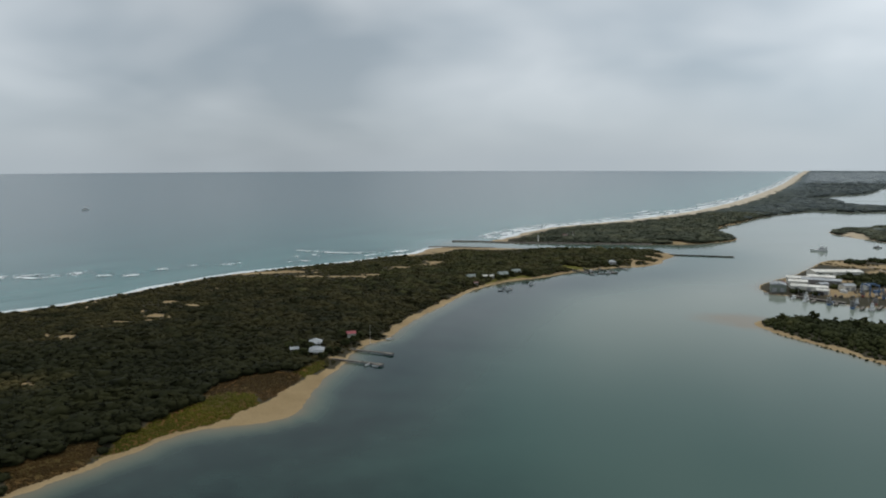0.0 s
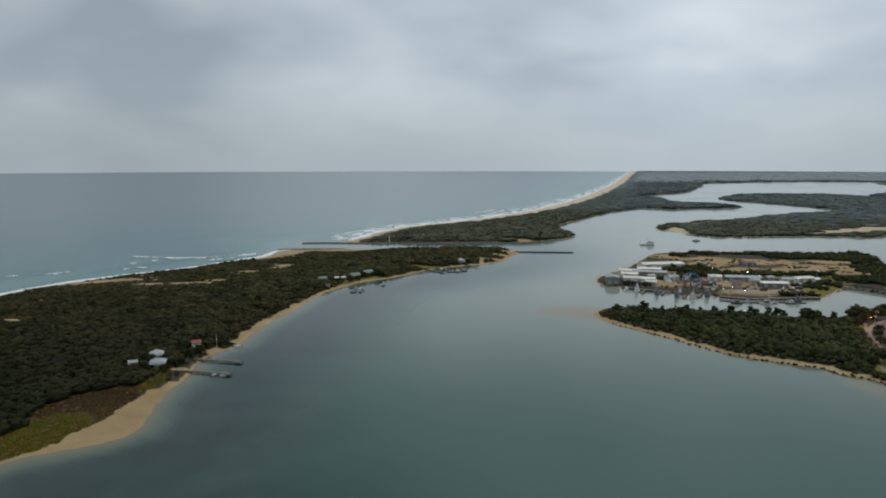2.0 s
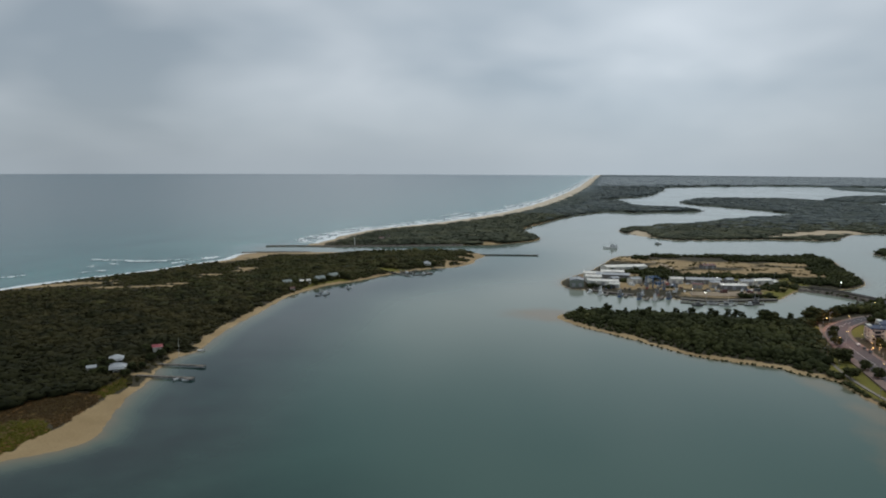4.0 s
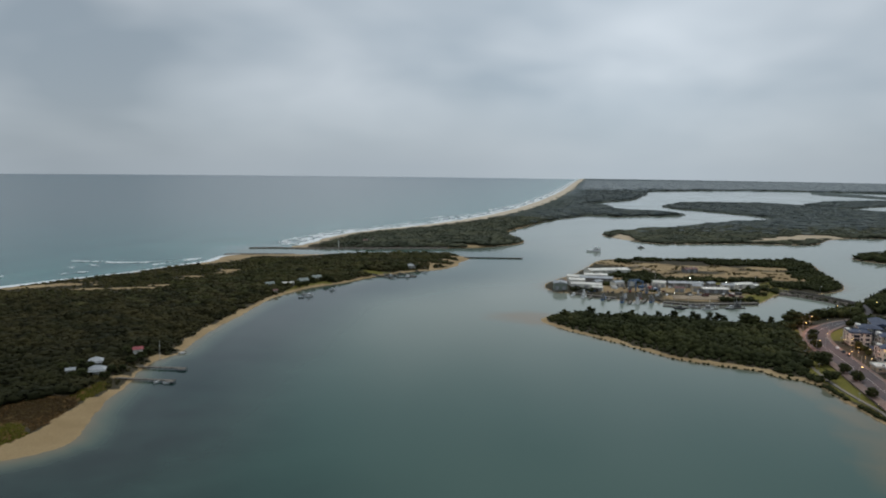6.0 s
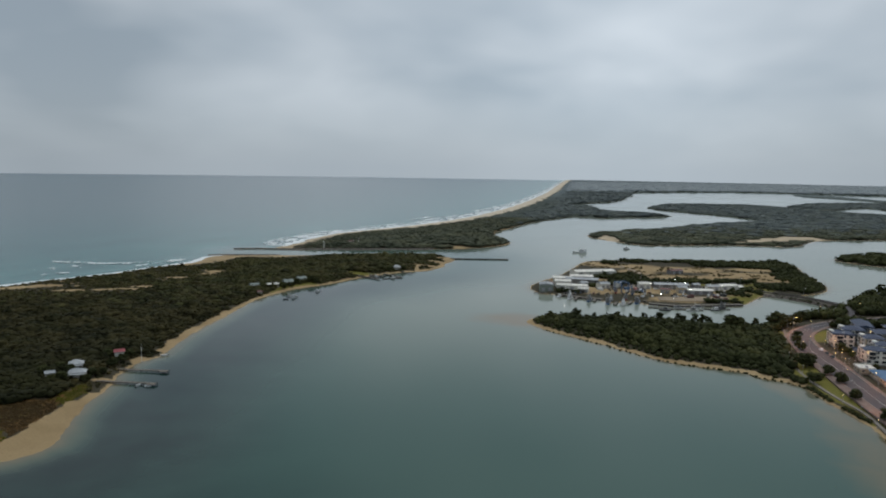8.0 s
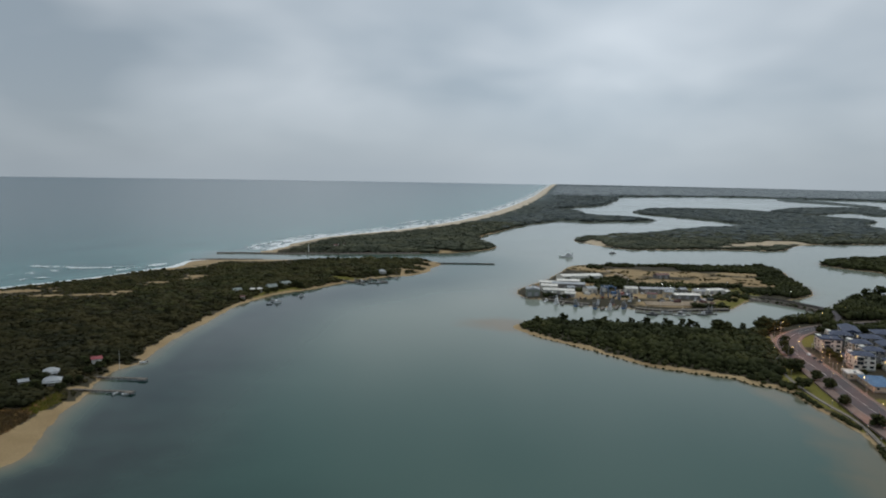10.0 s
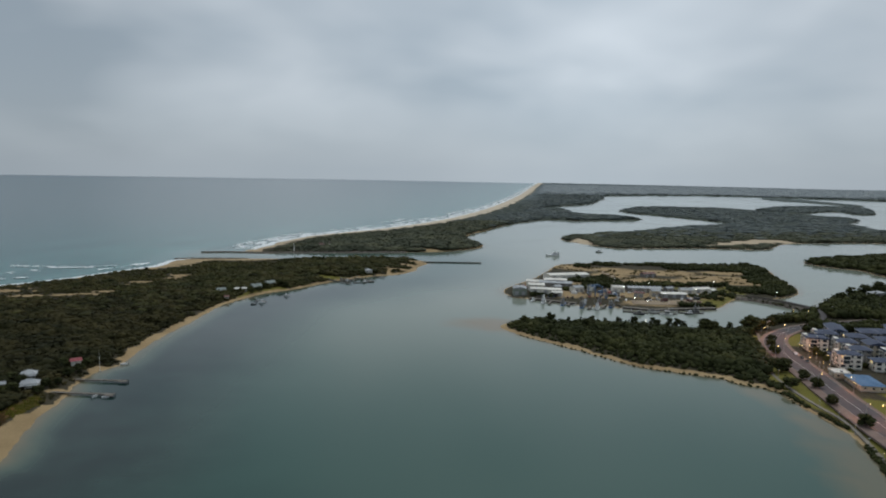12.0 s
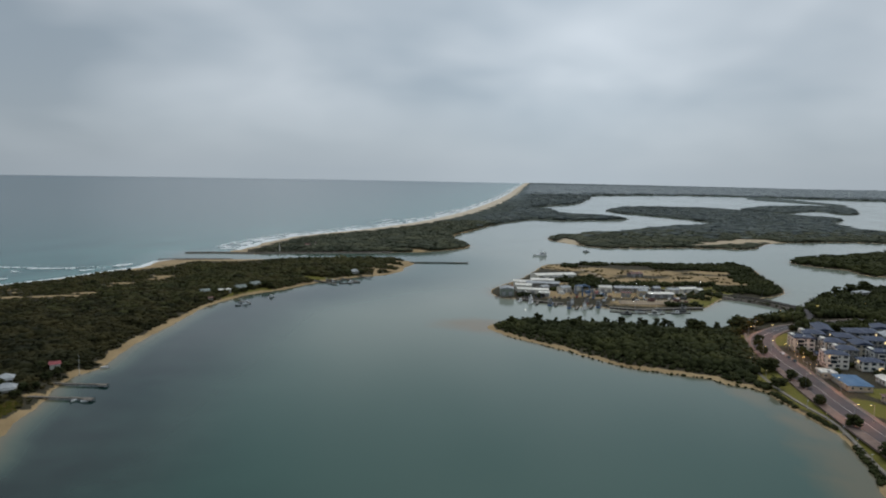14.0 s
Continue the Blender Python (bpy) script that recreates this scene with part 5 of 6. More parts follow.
# ---- the port island ----
PORT = [
    (196, 722, 30, 9, 7, 4.0, WALL_GREY, ROOF_GREY, "small grey net shed behind the wharf"),
    (232, 722, 60, 8, 6, 3.6, WALL_WHITE, ROOF_WHITE, "small white store beside the yard"),
    (268, 684, -30, 9, 7, 3.8, WALL_CREAM, ROOF_BROWN, "small brown-roofed office in the yard"),
    (312, 716, 15, 8, 6, 3.4, WALL_GREY, ROOF_GREY, "small grey-roofed hut beside the road"),
    (352, 704, 40, 9, 6, 3.4, WALL_WHITE, ROOF_WHITE, "small white kiosk on the grass"),
    (160, 722, 25, 8, 7, 4.0, WALL_GREY, ROOF_BROWN, "small rusty-roofed shed by the shore"),
    (188, 690, -20, 10, 6, 3.6, WALL_WHITE, ROOF_WHITE, "low white ice store on the wharf"),
    (330, 816, 12, 16, 9, 4.0, WALL_GREY, ROOF_BROWN, "rusty-roofed shed on the sandy waste ground"),
    (154, 704, -8, 13, 14, 6.5, WALL_GREEN, ROOF_GREY, "square grey-green cool store on the wharf end"),
    (180, 703, -14, 30, 9, 4.6, WALL_WHITE, ROOF_WHITE, "long white fish shed on the waterfront"),
    (176, 726, -14, 16, 11, 5.5, WALL_WHITE, ROOF_WHITE, "white steel shed behind the wharf"),
    (200, 742, -14, 34, 13, 5.0, WALL_GREY, ROOF_GREY, "long grey steel shed behind the wharf"),
    (182, 752, -14, 20, 11, 5.0, WALL_WHITE, ROOF_WHITE, "white-roofed net store in the port"),
    (205, 762, -10, 24, 12, 5.0, WALL_GREY, ROOF_WHITE, "pale-roofed workshop beside the sheds"),
    (228, 800, 10, 48, 18, 5.5, WALL_WHITE, ROOF_WHITE, "very long white-roofed warehouse"),
    (284, 712, -8, 34, 11, 4.5, WALL_GREY, ROOF_GREY, "long grey-roofed shed beside the slipway"),
    (257, 713, -8, 12, 10, 5.0, WALL_WHITE, ROOF_WHITE, "white shed beside the road"),
    (300, 679, -6, 24, 10, 4.0, WALL_GREY, ROOF_WHITE, "low white-roofed boat shed"),
    (324, 703, -8, 12, 9, 4.0, WALL_WHITE, ROOF_GREY, "small grey-roofed store in the port"),
    (342, 709, 10, 20, 9, 4.0, WALL_WHITE, ROOF_WHITE, "low white-roofed marine office beside grass"),
    (286, 688, -6, 9, 8, 5.5, WALL_CREAM, ROOF_GREY, "cream block with a grey roof on the wharf"),
    (214, 712, 20, 11, 9, 5.0, WALL_WHITE, ROOF_GREY, "pale shed behind the boats"),
]
for (x, y, rz, w, d, h, wm, rm, lab), z in zip(PORT, ground_z(PORT)):
    shed(x, y, z, rz, w, d, h, wm, rm, lab, doors=3 if w > 20 else 2)


def wharf(points, wide, label):
    e = thing("wharf", *points[0], 0, 0, label, "wharf")
    o = points[0]
    pile = mesh_of("post", tube(bmesh.new(), 0, 0, -4, 1.7, 0.2, 0.2, 7), DARK_TIMBER)
    for (ax, ay), (bx, by) in zip(points[:-1], points[1:]):
        length, turn = math.hypot(bx - ax, by - ay), math.degrees(math.atan2(by - ay, bx - ax))
        m = pose(ax - o[0], ay - o[1], 0, 0, 0, turn)
        seg = shared("deck", mesh_of("deck", boxes((-0.5, length + 0.5, -wide / 2, wide / 2, 1.25, 1.6)), TIMBER), e, m)
        shared("fender", mesh_of("fender", boxes((0, length, -wide / 2 - 0.15, -wide / 2, 0.4, 1.25)), DARK_TIMBER), e, m)
        for k in range(int(length / 5) + 1):
            shared("post", pile, e, m @ pose(min(k * 5.0, length), -wide / 2 - 0.3, 0))
    return e


def crate_stack(x, y, z, rz, cols, high, material, label):
    """Fish crates or pallets stacked on a low skid."""
    e = thing("crate_stack", x, y, z, rz, label, "crates", "crates in the port")
    part("skid", boxes((-0.9 * cols, 0.9 * cols, -0.7, 0.7, -0.4, 0.16)), DARK_TIMBER, e)
    rnd = random.Random(int(x * 7 + y))
    for c in range(cols):
        for k in range(max(1, high - rnd.randrange(2))):
            u = (c - (cols - 1) / 2) * 1.75 + rnd.uniform(-0.08, 0.08)
            part("crate", box(bmesh.new(), u - 0.78, u + 0.78, -0.62, 0.62, 0.16 + k * 0.95, 0.16 + k * 0.95 + 0.88, 0.05), material, e)
    return e


STACKS = random.Random(31)
for k in range(34):
    cx, cy = ((STACKS.uniform(232, 318), STACKS.uniform(640, 672)), (STACKS.uniform(205, 262), STACKS.uniform(668, 708)), (STACKS.uniform(166, 200), STACKS.uniform(672, 690)))[k % 3]
    mt, lab = ((DARK_TIMBER, "stack of dark wet timber fish crates"), (TIMBER, "stack of weathered timber pallets"), (HULL_BLUE, "stack of scuffed blue fish bins"), (ROOF_BROWN, "stack of rusty brown pots and crates"), (HULL_WHITE, "stack of scuffed white fish bins"))[STACKS.randrange(5)]
    crate_stack(cx, cy, float(ground_z([(cx, cy)])[0]) + 0.4, STACKS.uniform(0, 180), STACKS.randint(2, 4), STACKS.randint(1, 3), mt, lab)


wharf([(160, 680), (180, 664), (196, 654)], 5, "dark timber wharf along the fish sheds")
wharf([(234, 634), (256, 622), (294, 627), (318, 629)], 5, "dark timber wharf on piles below the yard")
for ax, ay, bx, by in ((176, 666, 170, 652), (190, 655, 186, 644), (206, 641, 200, 628), (222, 648, 214, 632), (152, 690, 140, 692)):
    jetty(ax, ay, bx, by, 2.4, "short dark timber berth on the port island", 0.0, False)


def pontoon(ax, ay, bx, by):
    length, turn = math.hypot(bx - ax, by - ay), math.degrees(math.atan2(by - ay, bx - ax))
    e = thing("pontoon", ax, ay, 0, turn, "dark floating pontoon with mooring piles", "pontoon", "pontoons")
    part("deck", boxes((0, length, -1.5, 1.5, 0.1, 0.6)), DARK_TIMBER, e)
    part("float", boxes((0.4, length - 0.4, -1.3, 1.3, -0.5, 0.1)), HULL_DARK, e)
    pile = mesh_of("post", tube(bmesh.new(), 0, 0, -4, 3.2, 0.2, 0.2, 7), STEEL)
    for k in range(4):
        shared("post", pile, e, pose(k * length / 3, 1.8, 0))


pontoon(228, 619, 248, 610)
pontoon(250, 611, 272, 606)
pontoon(276, 612, 298, 610)
pontoon(-36, 790, -16, 787)
pontoon(-9, 777, 12, 786)
pontoon(-24, 798, -6, 799)
PORT_BOATS = [
    (168, 662, 60, 14, HULL_WHITE, "white-hulled trawler at the fish wharf", "trawler"), (184, 652, 60, 15, HULL_BLUE, "blue-hulled trawler at the fish wharf", "trawler"),
    (198, 640, 65, 16, HULL_BLUE, "blue steel trawler berthed at the port", "trawler"), (210, 634, 70, 15, HULL_WHITE, "white trawler with steel outriggers", "trawler"),
    (226, 642, 60, 17, HULL_BLUE, "blue trawler alongside the slipway", "trawler"), (220, 660, 80, 14, HULL_RED, "red-hulled trawler on the slip", "trawler"),
    (205, 655, 75, 13, HULL_DARK, "dark-hulled trawler berthed stern in", "trawler"), (238, 606, -24, 12, HULL_DARK, "dark-hulled cruiser on the pontoon", "launch"),
    (262, 604, -14, 13, HULL_WHITE, "white cruiser on the pontoon", "launch"), (284, 607, -5, 11, HULL_DARK, "dark launch on the pontoon", "launch"),
    (254, 616, 160, 10, HULL_WHITE, "white motor cruiser between the pontoons", "launch"), (292, 617, 170, 12, HULL_DARK, "dark trawler below the wharf", "trawler"),
    (160, 671, 50, 10, HULL_WHITE, "white launch by the cool store", "launch"), (270, 617, 175, 11, HULL_WHITE, "white yacht beside the wharf", "yacht"),
]
for k, b in enumerate(PORT_BOATS):
    boat(b[0], b[1], b[2], b[3] * 0.82, *b[4:], top_m=WALL_GREY if k % 3 else HULL_WHITE)
for x, y, rz, n, m, lab in ((232, 676, 75, 11, HULL_BLUE, "blue trawler propped on the slipway"), (244, 676, 80, 10, HULL_WHITE, "white trawler propped in the repair yard"), (218, 682, 70, 10, HULL_RED, "red-hulled boat propped in the repair yard")):
    boat(x, y, rz, n, m, lab, "trawler", WALL_GREY, 2.9)
slip = thing("boat_hoist", 226, 690, 2.0, 15, "blue steel boat hoist in the repair yard", "hoist")
for x in (-4, 4):
    for y in (-6, 6):
        part("leg", boxes((x - 0.35, x + 0.35, y - 0.35, y + 0.35, 0.9, 9)), HULL_BLUE, slip)
        part("wheel", boxes((x - 0.4, x + 0.4, y - 0.8, y + 0.8, -0.2, 0.9)), RUBBER, slip)
for x in (-4, 4):
    part("beam", boxes((x - 0.4, x + 0.4, -6.4, 6.4, 9, 10)), HULL_BLUE, slip)
part("cross_beam", boxes((-4.4, 4.4, -0.5, 0.5, 10, 10.9)), HULL_BLUE, slip)
for k, (x, y, m, lab) in enumerate(((236, 704, HULL_BLUE, "blue shipping container in the yard"), (243, 699, HULL_RED, "rusty red shipping container in the yard"), (246, 690, HULL_WHITE, "white shipping container in the yard"),
                                    (208, 700, HULL_WHITE, "white shipping container by the sheds"), (318, 666, HULL_DARK, "dark shipping container on the wharf"))):
    c = thing("container", x, y, 2.0, 20 + 35 * k, lab, "container", "containers")
    body = part("body", box(bmesh.new(), -3.0, 3.0, -1.22, 1.22, 0, 2.6, 0.05), m, c)
    for s in (-1, 1):
        part("door", boxes((3.0, 3.06, s * 0.6 - 0.58, s * 0.6 + 0.58, 0.1, 2.5)), m, body)


# ---- roads, bridge and paths ----
def ribbon(line, widths, lift, steps=6):
    """Left and right edges along a smooth line, laid on the ground."""
    mid = bend(line, steps, False)
    wid = bend([(w, 0) for w in widths], steps, False)[:, 0] / 2
    tan = np.gradient(mid, axis=0)
    tan /= np.hypot(*tan.T)[:, None]
    nrm = np.column_stack([-tan[:, 1], tan[:, 0]])
    return mid + nrm * wid[:, None], mid - nrm * wid[:, None], mid, nrm


def paved(name, left, right, z, material, label, thick=0.25, category="road"):
    bm = bmesh.new()
    rows = []
    for (ax, ay), (bx, by), h in zip(left, right, z):
        rows.append([bm.verts.new(p) for p in ((ax, ay, h - thick), (ax, ay, h), (bx, by, h), (bx, by, h - thick))])
    for a, b in zip(rows[:-1], rows[1:]):
        for k in range(3):
            bm.faces.new((a[k], b[k], b[k + 1], a[k + 1]))
    bm.faces.new(rows[0])
    bm.faces.new(rows[-1][::-1])
    return tagged(new(name, mesh_of(name, bm, material)), label, category, kind="structure")


ROAD = [(203, 150), (220, 205), (237.5, 270), (247.5, 317), (254.5, 348), (262.5, 381), (271.3, 414), (278.5, 445), (288, 479), (303, 507), (325, 528), (352, 545), (385, 556), (430, 568)]
ROAD_W = [13.2, 13.2, 13.2, 13.2, 13.2, 13.4, 14, 15, 15, 13, 11, 9, 7, 6]
LEVEL = 2.5
rl, rr, rm, rn = ribbon(ROAD, ROAD_W, 0)
flat = np.full(len(rm), LEVEL)
paved("road", rl, rr, flat, ASPHALT, "wide two-way asphalt esplanade along the shore", 0.8)
wid = np.hypot(*(rl - rr).T)
kl = rl + rn * 0.15
strip = np.interp(rm[:, 1], [300, 420, 470], [6.0, 5.0, 2.2])[:, None]
paved("pavement", rl + rn * strip, rl + rn * 0.15, flat + 0.13, PAVING, "reddish paved footpath beside the road", 0.9, "pavement")
paved("pavement", rr - rn * 0.15, rr - rn * 2.4, flat + 0.13, PAVING, "reddish paved footpath in front of the buildings", 0.9, "pavement")
paved("kerb", rl + rn * 0.15, rl, flat + 0.14, CONCRETE, "pale concrete kerb", 0.4, "kerb")
paved("kerb", rr, rr - rn * 0.15, flat + 0.14, CONCRETE, "pale concrete kerb", 0.4, "kerb")
for off in (0.0,):
    o = rm + rn * off
    paved("lane_line", o + rn * 0.07, o - rn * 0.07, flat + 0.006, PAINT, "white painted centre line", 0.005, "road marking")
island_road = [(352, 545), (378, 565), (398, 592), (404, 616), (397, 645), (385, 672), (372, 690), (350, 712), (320, 722), (290, 724), (262, 728), (250, 705), (236, 688)]
il, ir, im_, in_ = ribbon(island_road, [6.5] + [4.6] * 7 + [6.0] * 5, 0)
iz = np.interp(im_[:, 1], [545, 590, 610, 690, 730], [LEVEL - 0.01, 2.6, 3.4, 2.9, 2.5])
paved("road", il, ir, iz, ASPHALT, "narrow asphalt road over the causeway to the port", 0.6)
PATH_LINE = [(196, 225), (214, 262), (222, 287), (231, 312), (238, 337), (239.5, 361), (242, 387), (247, 415), (257, 440), (272, 467), (285, 495), (300, 525)]
pl, pr, pm, _ = ribbon(PATH_LINE, [1.9] * 12, 0)
pz = np.maximum(ground_z(pm), 0.9) + 0.2
pz = np.convolve(np.pad(pz, 4, mode="edge"), np.ones(9) / 9, mode="valid")
paved("footpath", pl, pr, pz, GRAVEL, "narrow pale concrete path along the lagoon shore", 0.7, "path")
causeway = breakwater([(368, 683), (384, 668), (396, 642), (402, 618), (398, 600)], 14, 2.2, "dark rock causeway that carries the port road")
bl = thing("bridge", 388, 660, 0, 0, "low concrete road bridge with dark rails", "bridge")
for side in (-1, 1):
    bm = bmesh.new()
    ring = []
    for k in range(16, 35):
        o = im_[k] + in_[k] * 2.5 * side - (388, 660)
        ring.append([bm.verts.new((o[0] + s * 0.1 * in_[k][0], o[1] + s * 0.1 * in_[k][1], h)) for s, h in ((-1, 2.6), (-1, 3.9), (1, 3.9), (1, 2.6))])
    for p, q in zip(ring[:-1], ring[1:]):
        for n in range(3):
            bm.faces.new((p[n], q[n], q[n + 1], p[n + 1]))
    part("rail", bm, TIMBER, bl)
pkl, pkr, pkm, _ = ribbon([(408, 545), (425, 553), (447, 565)], [16, 18, 18], 0)
paved("car_park", pkl, pkr, np.full(len(pkm), 2.6), GRAVEL, "pale gravel car park", 1.0, "car park")
for pts, w in (([(246, 720), (270, 745), (275, 790), (290, 830), (285, 880)], [9, 9, 8, 8, 7]), ([(250, 655), (270, 652), (300, 654), (318, 664)], [20, 22, 22, 12])):
    yl, yr, ym, _ = ribbon(pts, w, 0)
    paved("yard", yl, yr, ground_z(ym) + 0.25, YARD_SAND, "pale sandy yard on the port island", 1.0, "yard")


# ---- cars ----
def car(paint_m, label):
    e = thing("car", 0, 0, 0, 0, label, "car", "cars on the esplanade")
    bm = bmesh.new()
    prof = [(-2.2, 0.35), (-2.25, 0.85), (-1.9, 1.0), (-1.3, 1.48), (0.4, 1.5), (1.1, 1.02), (2.1, 0.85), (2.2, 0.4)]
    sides = [[bm.verts.new((x, s * (0.88 if z < 1.1 else 0.72), z)) for x, z in prof] for s in (-1, 1)]
    for k in range(len(prof)):
        j = (k + 1) % len(prof)
        bm.faces.new((sides[0][k], sides[0][j], sides[1][j], sides[1][k]))
    bm.faces.new(sides[0])
    bm.faces.new(sides[1][::-1])
    body = part("body", bm, paint_m, e)
    part("windscreen", boxes((0.55, 0.95, -0.66, 0.66, 1.1, 1.42)), GLASS, body)
    part("side_window", boxes((-1.15, 0.3, -0.83, -0.76, 1.06, 1.4), (-1.15, 0.3, 0.76, 0.83, 1.06, 1.4)), GLASS, body)
    for s in (-1, 1):
        part("headlight", boxes((2.1, 2.21, s * 0.6 - 0.18, s * 0.6 + 0.18, 0.6, 0.78)), HULL_WHITE, body)
        for x in (-1.35, 1.4):
            w = bmesh.new()
            bmesh.ops.create_cone(w, cap_ends=True, segments=12, radius1=0.33, radius2=0.33, depth=0.22, matrix=pose(x, s * 0.82, 0.33, 90))
            tyre = part("wheel", w, RUBBER, e)
            w = bmesh.new()
            bmesh.ops.create_cone(w, cap_ends=True, segments=10, radius1=0.2, radius2=0.2, depth=0.25, matrix=pose(x, s * 0.82, 0.33, 90))
            part("rim", w, STEEL, tyre)
    return e


CARS = [(CAR_DARK, "dark blue hatchback on the esplanade", [(287, 449, 70), (285, 440, 72)]), (CAR_SILVER, "silver hatchback on the esplanade", [(289, 459, 70)]),
        (CAR_WHITE, "white hatchback parked by the kerb", [(420, 552, 30), (432, 560, 200)])]
CARS[0][2].extend([(252, 722, 40), (276, 742, 60), (340, 716, 10)])
CARS[2][2].extend([(266, 704, 5), (300, 697, 80), (330, 690, 80), (310, 664, 30), (270, 662, 0), (247, 662, 70)])
CARS[1][2].extend([(304, 697, 80), (335, 691, 80), (232, 690, 15), (280, 662, 0), (222, 700, 75)])
for paint_m, lab, spots in CARS:
    first = car(paint_m, lab)
    first.matrix_world = pose(spots[0][0], spots[0][1], LEVEL + (0.11 if spots[0][0] > 400 else 0.01), 0, 0, spots[0][2])
    for x, y, rz in spots[1:]:
        copy_thing(first, pose(x, y, LEVEL + (0.11 if x > 400 else 0.01) if y < 600 else float(ground_z([(x, y)])[0]) + 0.27, 0, 0, rz))

# ---- the town beside the esplanade ----
TOWN_HOUSES = [
    (311, 472, 72, 14, 13, 3, "flat", WALL_WHITE, ROOF_SLATE, "white three-storey apartment block with balconies", True),
    (309, 447, 72, 9, 8, 1, "flat", WALL_GREY, ROOF_SLATE, "low grey cafe with a flat roof behind trees", False),
    (304, 428, 74, 12, 13, 3, "hip", WALL_WHITE, ROOF_SLATE, "white three-storey corner block with balconies", True),
    (328, 486, 72, 14, 14, 3, "hip", WALL_GREY, ROOF_SLATE, "grey apartment block with a slate-blue roof", True),
    (325, 460, 72, 14, 12, 3, "hip", WALL_CREAM, ROOF_SLATE, "cream terrace with a slate-blue hip roof", True),
    (320, 440, 72, 13, 12, 3, "hip", WALL_GREY, ROOF_SLATE, "grey terrace with a slate-blue hip roof", True),
    (322, 420, 74, 12, 13, 2, "hip", WALL_WHITE, ROOF_SLATE, "white terrace with a slate-blue hip roof", False),
    (345, 500, 65, 26, 11, 3, "gable", WALL_GREY, ROOF_SLATE, "long grey block under a dark metal roof", False),
    (343, 474, 72, 14, 13, 3, "hip", WALL_GREY, ROOF_SLATE, "grey apartment block behind the esplanade", False),
    (340, 452, 72, 14, 12, 3, "gable", WALL_CREAM, ROOF_SLATE, "cream terrace with a slate gable", False),
    (338, 430, 74, 13, 13, 3, "flat", WALL_GREY, ROOF_SLATE, "grey block with a flat dark roof", True),
    (362, 488, 70, 15, 13, 3, "hip", WALL_GREY, ROOF_SLATE, "grey block with a slate-blue roof", False),
    (358, 463, 72, 14, 14, 3, "hip", WALL_GREY, ROOF_SLATE, "grey block with a slate-blue roof", False),
    (356, 440, 74, 14, 13, 2, "hip", WALL_GREY, ROOF_SLATE, "grey house with a slate-blue roof", False),
    (382, 500, 66, 16, 13, 2, "hip", WALL_GREY, ROOF_SLATE, "low grey block with a slate roof", False),
    (380, 474, 70, 15, 13, 3, "gable", WALL_GREY, ROOF_GREY, "grey block under a pale metal gable", False),
    (378, 448, 72, 15, 13, 2, "hip", WALL_CREAM, ROOF_SLATE, "cream house with a slate-blue roof", False),
    (402, 512, 60, 16, 13, 2, "gable", WALL_GREY, ROOF_SLATE, "grey house with a slate gable", False),
    (400, 486, 68, 15, 14, 2, "hip", WALL_GREY, ROOF_SLATE, "grey house with a dark hip roof", False),
    (286.5, 388, 76, 23, 13, 1, "hip", WALL_CREAM, ROOF_BLUE, "cream motel with a bright blue hip roof", False),
    (284, 407, 76, 9, 8, 1, "flat", WALL_CREAM, ROOF_WHITE, "low cream motel wing with a flat roof", False),
    (310, 390, 76, 12, 7, 1, "gable", WALL_WHITE, ROOF_WHITE, "low white-roofed motel wing", False),
    (289, 352, 78, 18, 13, 1, "hip", WALL_CREAM, ROOF_BROWN, "brick house with a red-brown tiled roof", False),
    (284, 326, 80, 16, 12, 1, "hip", WALL_WHITE, ROOF_SLATE, "white house with a dark tiled roof", False),
    (310, 366, 76, 16, 12, 1, "hip", WALL_WHITE, ROOF_GREY, "white house with a grey roof behind the motel", False),
    (278, 298, 82, 16, 12, 1, "gable", WALL_CREAM, ROOF_BROWN, "cream house with a brown roof", False),
    (507, 672, 20, 15, 10, 2, "hip", WALL_WHITE, ROOF_GREY, "white house with a grey roof among dark trees", False),
    (470, 660, 40, 12, 9, 1, "hip", WALL_GREY, ROOF_SLATE, "small grey house among dark trees", False),
]
for x, y, rz, w, d, fl, rk, wm, rm_, lab, bal in TOWN_HOUSES:
    house("apartment_block" if fl == 3 else "house", x, y, LEVEL + 0.1, rz + 180, w, d, fl, rk, wm, rm_, lab, "apartment block" if fl == 3 else "house", balcony=bal, wide=2.7 if fl > 1 else 1.6, every=3.4 if fl > 1 else 3.6,
          rise=None if rk == "flat" else 0.16 * min(w, d), group="town buildings")


# ---- lamps ----
def street_lamp(high, arm, light_m, label, glow=0.24):
    e = thing("street_lamp", 0, 0, 0, 0, label, "street lamp", "street lamps")
    part("pole", tube(bmesh.new(), 0, 0, -1.5, high, 0.11, 0.07), STEEL, e)
    part("foot", boxes((-0.25, 0.25, -0.25, 0.25, -0.6, 0.15)), CONCRETE, e)
    if arm:
        part("arm", boxes((0, arm, -0.05, 0.05, high - 0.1, high)), STEEL, e)
    head = part("head", box(bmesh.new(), arm - 0.5, arm + 0.5, -0.28, 0.28, high, high + 0.16, 0.04), STEEL, e)
    bm = bmesh.new()
    bmesh.ops.create_uvsphere(bm, u_segments=10, v_segments=6, radius=glow, matrix=pose(arm, 0, high - 0.12) @ Matrix.Diagonal((1, 0.8, 0.55, 1)))
    part("diffuser", bm, light_m, head, "glowing lamp glass", True)
    return e


